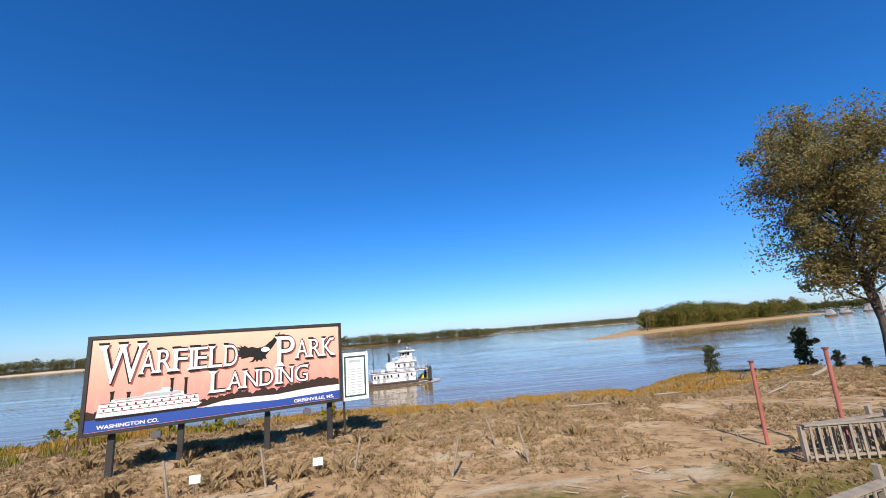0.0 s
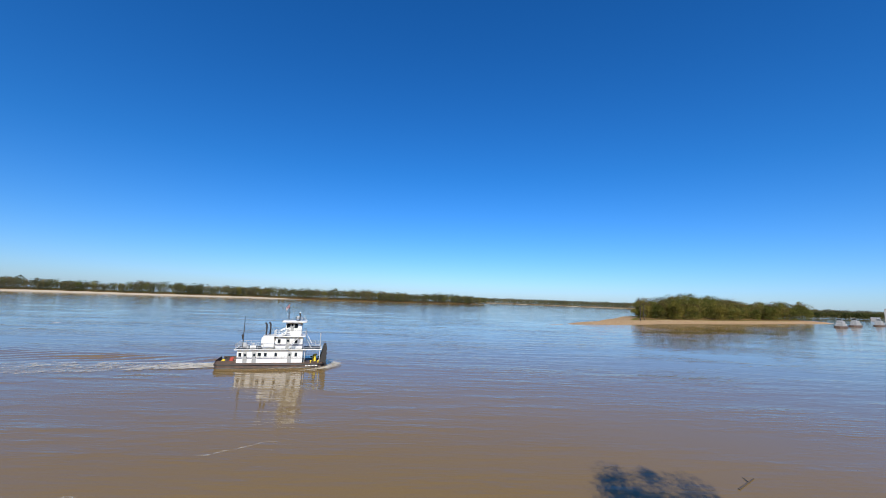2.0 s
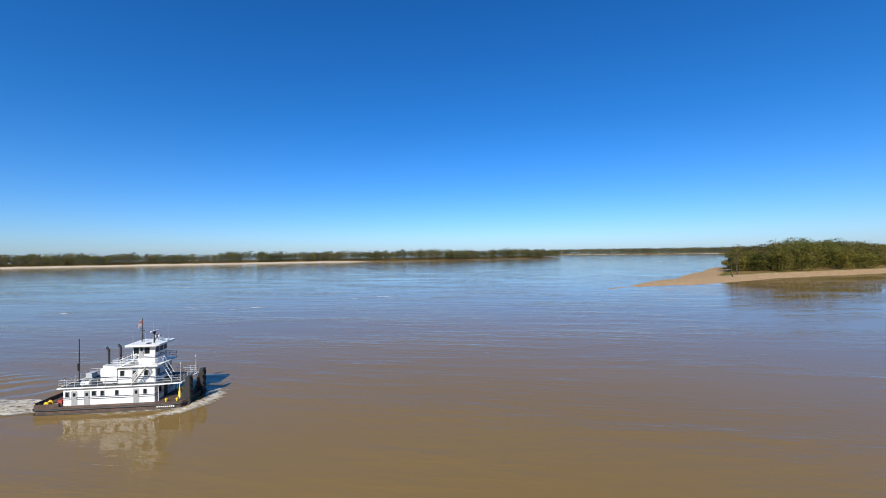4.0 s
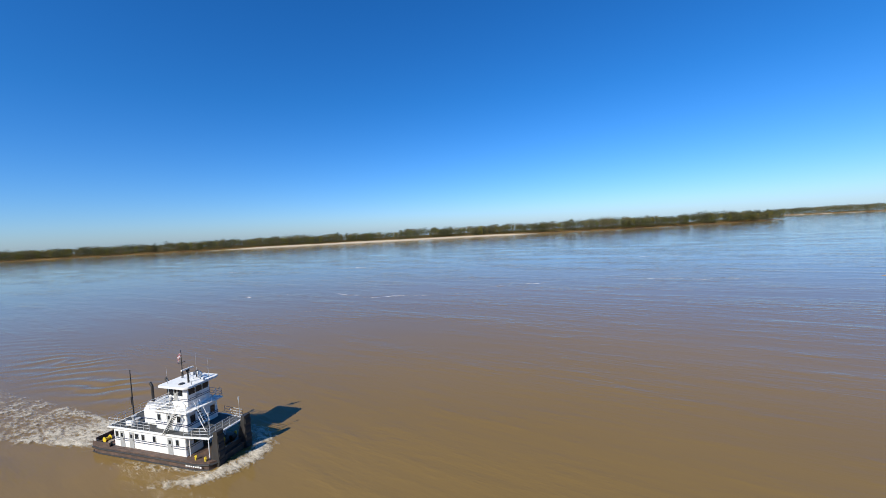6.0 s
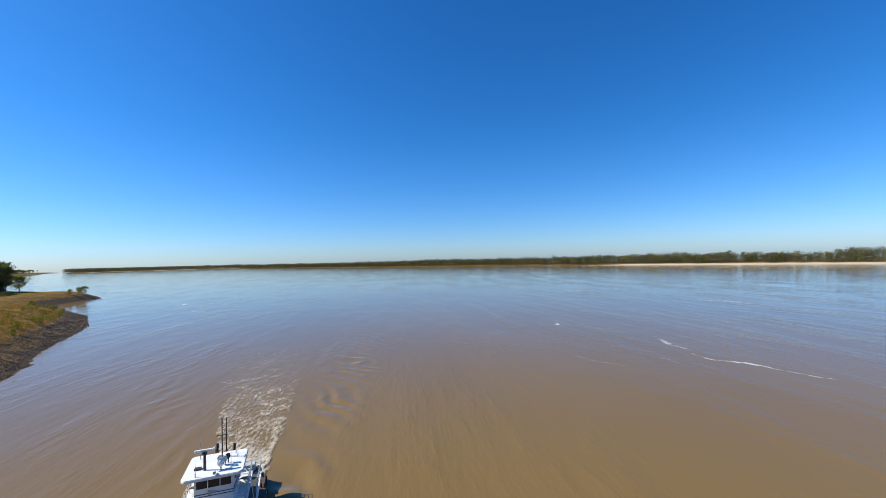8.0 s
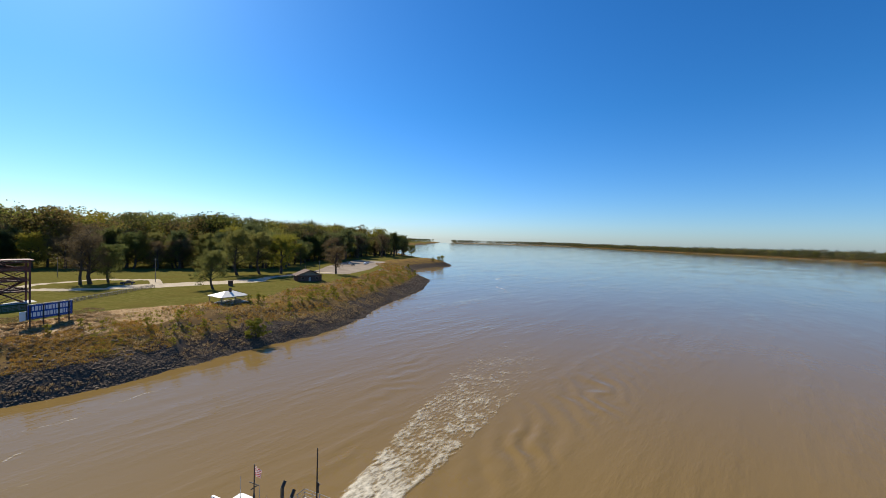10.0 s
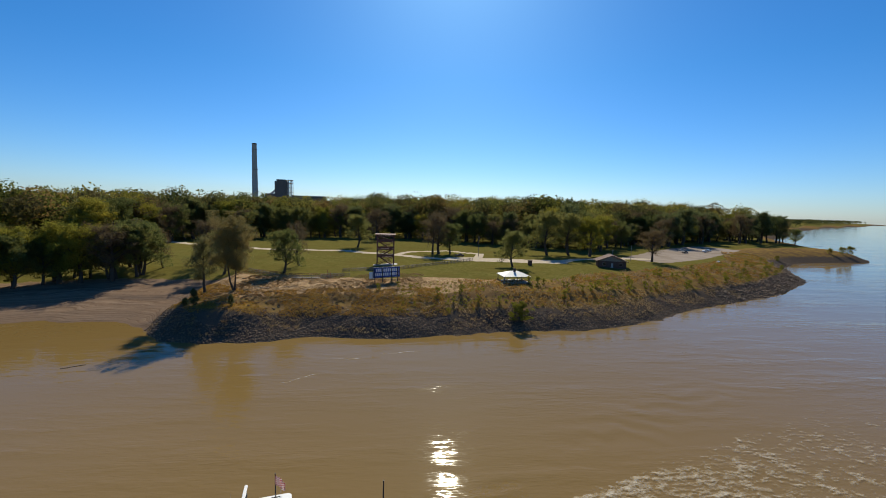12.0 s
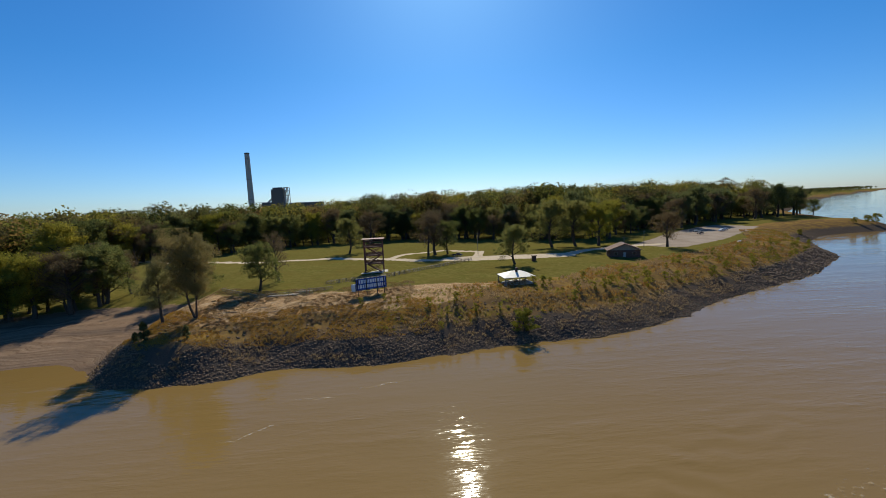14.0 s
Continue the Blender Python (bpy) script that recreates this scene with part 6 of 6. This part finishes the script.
# drifting foam; the last three short streaks also paint sun glints on the water
for i, (pts, w_) in enumerate((
        ([(-149, 213), (-142, 211), (-136, 214)], 2.2), ([(-141, 212), (-131, 225), (-121, 232)], 0.9), ([(-106, 232), (-100, 233), (-88, 231)], 2.2), ([(-86, 230), (-76, 230), (-62, 239), (-52, 243)], 1.3),
        ([(-52, 246), (-42, 249), (-36, 254)], 0.9), ([(-41, 270), (-38, 271), (-34, 272)], 2.0), ([(-38, 279), (-36, 281), (-23, 282), (-14, 290)], 1.3), ([(-92, 192), (-86, 195), (-79, 202), (-70, 205)], 0.8),
        ([(-83, 214), (-79, 218), (-70, 220)], 0.8), ([(5, 300), (30, 310), (60, 312), (95, 318)], 1.2), ([(-220, 40), (-230, 30), (-250, 10), (-255, -10)], 1.5), ([(-280, 0), (-300, -20), (-330, -30)], 1.5),
        ([(-210, 330), (-190, 345), (-160, 350)], 1.5), ([(-20, 420), (20, 430), (60, 440)], 2.0), ([(-330, 280), (-300, 300), (-270, 310)], 1.8), ([(-11, 66), (-5, 68), (2, 67)], 0.4), ([(-24, 62), (-16, 64), (-10, 63)], 0.4), ([(-2, 76), (5, 79), (9, 78)], 0.5))):
    streak([(x + 9, y + 3) for x, y in pts] if i < 9 else pts, w_, i)
log = thing("floating_branch", 52, 71, 0.0, 30, "thin dark branch floating in the cove", "branch")
part("stem", tubes(((-2, 0, 0.02), (2, 0.3, 0.05), 0.09, 0.04), ((0.5, 0.1, 0.04), (1.2, 0.9, 0.1), 0.04, 0.02)), M_BARK, log)

# ---- grass, weeds and stones ----


def tufts(name, pts, hgt, mat, label, blades=7, seed=0, lean=0.45, wide=0.05):
    """Clumps of narrow upright blades."""
    g = np.random.default_rng(seed)
    n = len(pts)
    z = ground_z(pts[:, 0], pts[:, 1]) - 0.03
    base = np.repeat(np.stack([pts[:, 0], pts[:, 1], z], 1), blades, 0)
    h = np.repeat(hgt * g.uniform(0.5, 1.4, n), blades) * g.uniform(0.6, 1.1, n * blades)
    az = g.uniform(0, 6.283, n * blades)
    base[:, 0] += g.normal(0, 0.35, n * blades) * hgt
    base[:, 1] += g.normal(0, 0.35, n * blades) * hgt
    d = np.stack([np.cos(az), np.sin(az), np.zeros(n * blades)], 1)
    s = np.stack([-d[:, 1], d[:, 0], d[:, 2]], 1) * (wide * h)[:, None]
    up = np.array([0, 0, 1.0])
    ln = g.uniform(0.1, lean, n * blades)[:, None]
    midp = base + (up * 0.6 + d * ln * 0.35) * h[:, None]
    tip = base + (up * (1 - ln * 0.3) + d * ln) * h[:, None]
    v = np.stack([base - s, base + s, midp + s * 1.2, tip, midp - s * 1.2], 1).reshape(-1, 3)
    f = np.arange(5 * n * blades).reshape(-1, 5)
    return tagged(new(name, soup(name, v, f, mat)), label, "grass", kind="stuff")


def bank_points(n, x0, x1, d0, d1, seed, keep=None):
    g = np.random.default_rng(seed)
    p_ = np.stack([g.uniform(x0, x1, n * 8), g.uniform(-60 if x0 > -200 else -130, 70, n * 8)], 1)
    d = inland(p_[:, 0], p_[:, 1], NEAR_RING)
    p_ = p_[(d > d0) & (d < d1)]
    if keep is not None:
        p_ = p_[keep(p_)]
    return p_[:n]


def patchy(s, seed, level):
    return lambda p_: vnoise(p_[:, 0], p_[:, 1], s, seed) > level


tufts("weeds", bank_points(9000, -30, 52, 8, 26, 1, patchy(4, 3, -0.25)), 0.4, M_WEED, "golden weeds covering the crest of the bank", 8, 1, wide=0.04)
tufts("dry_weeds", bank_points(5000, -330, -20, 9, 38, 12, patchy(6, 14, 0.0)), 0.7, M_STRAW, "brown dead weeds along the bank", 8, 12, wide=0.05)
tufts("weeds", bank_points(6000, -330, -20, 11, 38, 2, patchy(8, 4, 0.0)), 0.7, M_WEED, "tall golden weeds along the bank", 9, 2, wide=0.05)
tufts("green_weeds", bank_points(3800, -330, -14, 10, 34, 3, patchy(7, 9, 0.0)), 0.6, M_LEAF_GOLD, "yellow-green weeds among the dry growth", 16, 3, wide=0.035)
tufts("dry_grass", bank_points(30000, -24, 48, 16, 52, 5, patchy(3, 5, -0.35)), 0.19, M_STRAW, "short dry straw on the trampled bank", 8, 5, lean=1.1, wide=0.028)
tufts("dry_brush", bank_points(520, -20, 46, 15, 42, 6, patchy(9, 6, -0.2)), 0.46, M_STRAW, "scattered dry grey-brown brush clumps", 70, 6, lean=1.1, wide=0.009)
tufts("dry_brush", np.array([(11.4, 10.6), (12.2, 10.2), (12.6, 9.6), (11.8, 9.4), (12.4, 10.9), (12.4, 9.0), (11.1, 10.8)]), 0.55, M_STRAW, "tangled dry brush at the foot of the poles", 22, 7, lean=0.9, wide=0.012)

ico = bmesh.new()
bmesh.ops.create_icosphere(ico, subdivisions=1, radius=1.0)
IV = np.array([v.co for v in ico.verts])
IF = np.array([[v.index for v in f.verts] for f in ico.faces])
ico.free()


def stones(name, pts, size, label, seed):
    g_ = np.random.default_rng(seed)
    n = len(pts)
    s = size * g_.uniform(0.45, 1.5, n) ** 1.3
    v = IV[None] * g_.uniform(0.65, 1.2, (n, len(IV), 1)) * np.stack([np.ones(n), g_.uniform(0.6, 1, n), g_.uniform(0.45, 0.8, n)], 1)[:, None, :]
    a = g_.uniform(0, 6.28, n)
    ca, sa = np.cos(a)[:, None], np.sin(a)[:, None]
    v = np.stack([v[:, :, 0] * ca - v[:, :, 1] * sa, v[:, :, 0] * sa + v[:, :, 1] * ca, v[:, :, 2]], 2) * s[:, None, None]
    v += np.stack([pts[:, 0], pts[:, 1], ground_z(pts[:, 0], pts[:, 1]) + 0.1 * s], 1)[:, None, :]
    f = (IF[None] + (np.arange(n) * len(IV))[:, None, None]).reshape(-1, 3)
    return tagged(new(name, soup(name, v.reshape(-1, 3), f, M_ROCK)), label, "rocks", kind="stuff")


def ragged(p_):
    d = inland(p_[:, 0], p_[:, 1], NEAR_RING)
    return d < 7.6 + 3.6 * vnoise(p_[:, 0], p_[:, 1], 11, 41) + 2.0 * vnoise(p_[:, 0], p_[:, 1], 4, 42)


tufts("bank_weeds", bank_points(6500, -165, 54, 2.5, 11, 24, patchy(5, 44, -0.15)), 0.5, M_STRAW, "dry brown weeds creeping into the stones", 10, 24, wide=0.04)
stones("riprap", bank_points(24000, -165, 54, -1.0, 11.5, 21, ragged), 0.22, "grey broken riprap stones along the waterline", 21)
stones("riprap", bank_points(9000, -330, -150, -1.0, 10, 22), 0.42, "grey broken riprap stones along the far shore", 22)
stones("loose_stones", bank_points(900, -60, 50, 11, 19, 23), 0.3, "scattered pale stones among the weeds", 23)


def twigs(name, pts, ln, mat, label, seed):
    """Short dead stalks lying on the ground."""
    g_ = np.random.default_rng(seed)
    n = len(pts)
    a = g_.uniform(0, 6.28, n)
    L = ln * g_.uniform(0.4, 1.6, n) ** 1.5
    d = np.stack([np.cos(a), np.sin(a)], 1) * L[:, None]
    e = pts + d
    z0_, z1_ = ground_z(pts[:, 0], pts[:, 1]) + 0.03, ground_z(e[:, 0], e[:, 1]) + g_.uniform(0.03, 0.12, n)
    A = np.column_stack([pts, z0_])
    E_ = np.column_stack([e, z1_])
    w = (0.012 + 0.02 * L)[:, None]
    side = np.stack([-np.sin(a), np.cos(a), np.zeros(n)], 1) * w
    up = np.array([0, 0, 1.0]) * w * 1.4
    v = np.stack([A - side, A + side, A + up, E_ - side * 0.5, E_ + side * 0.5, E_ + up * 0.5], 1).reshape(-1, 3)
    q = np.array([(0, 3, 5, 2), (2, 5, 4, 1), (1, 4, 3, 0)])
    f = (q[None] + (np.arange(n) * 6)[:, None, None]).reshape(-1, 4)
    return tagged(new(name, soup(name, v, f, mat)), label, "twigs", kind="stuff")


twigs("twig_litter", bank_points(2400, -24, 48, 18, 46, 31, patchy(4, 15, -0.1)), 0.32, M_WOOD, "bleached twigs and stalks littering the bank", 31)
twigs("dark_litter", bank_points(600, -24, 48, 18, 46, 32, patchy(5, 16, 0.0)), 0.3, M_BARK, "dark dead stalks littering the bank", 32)
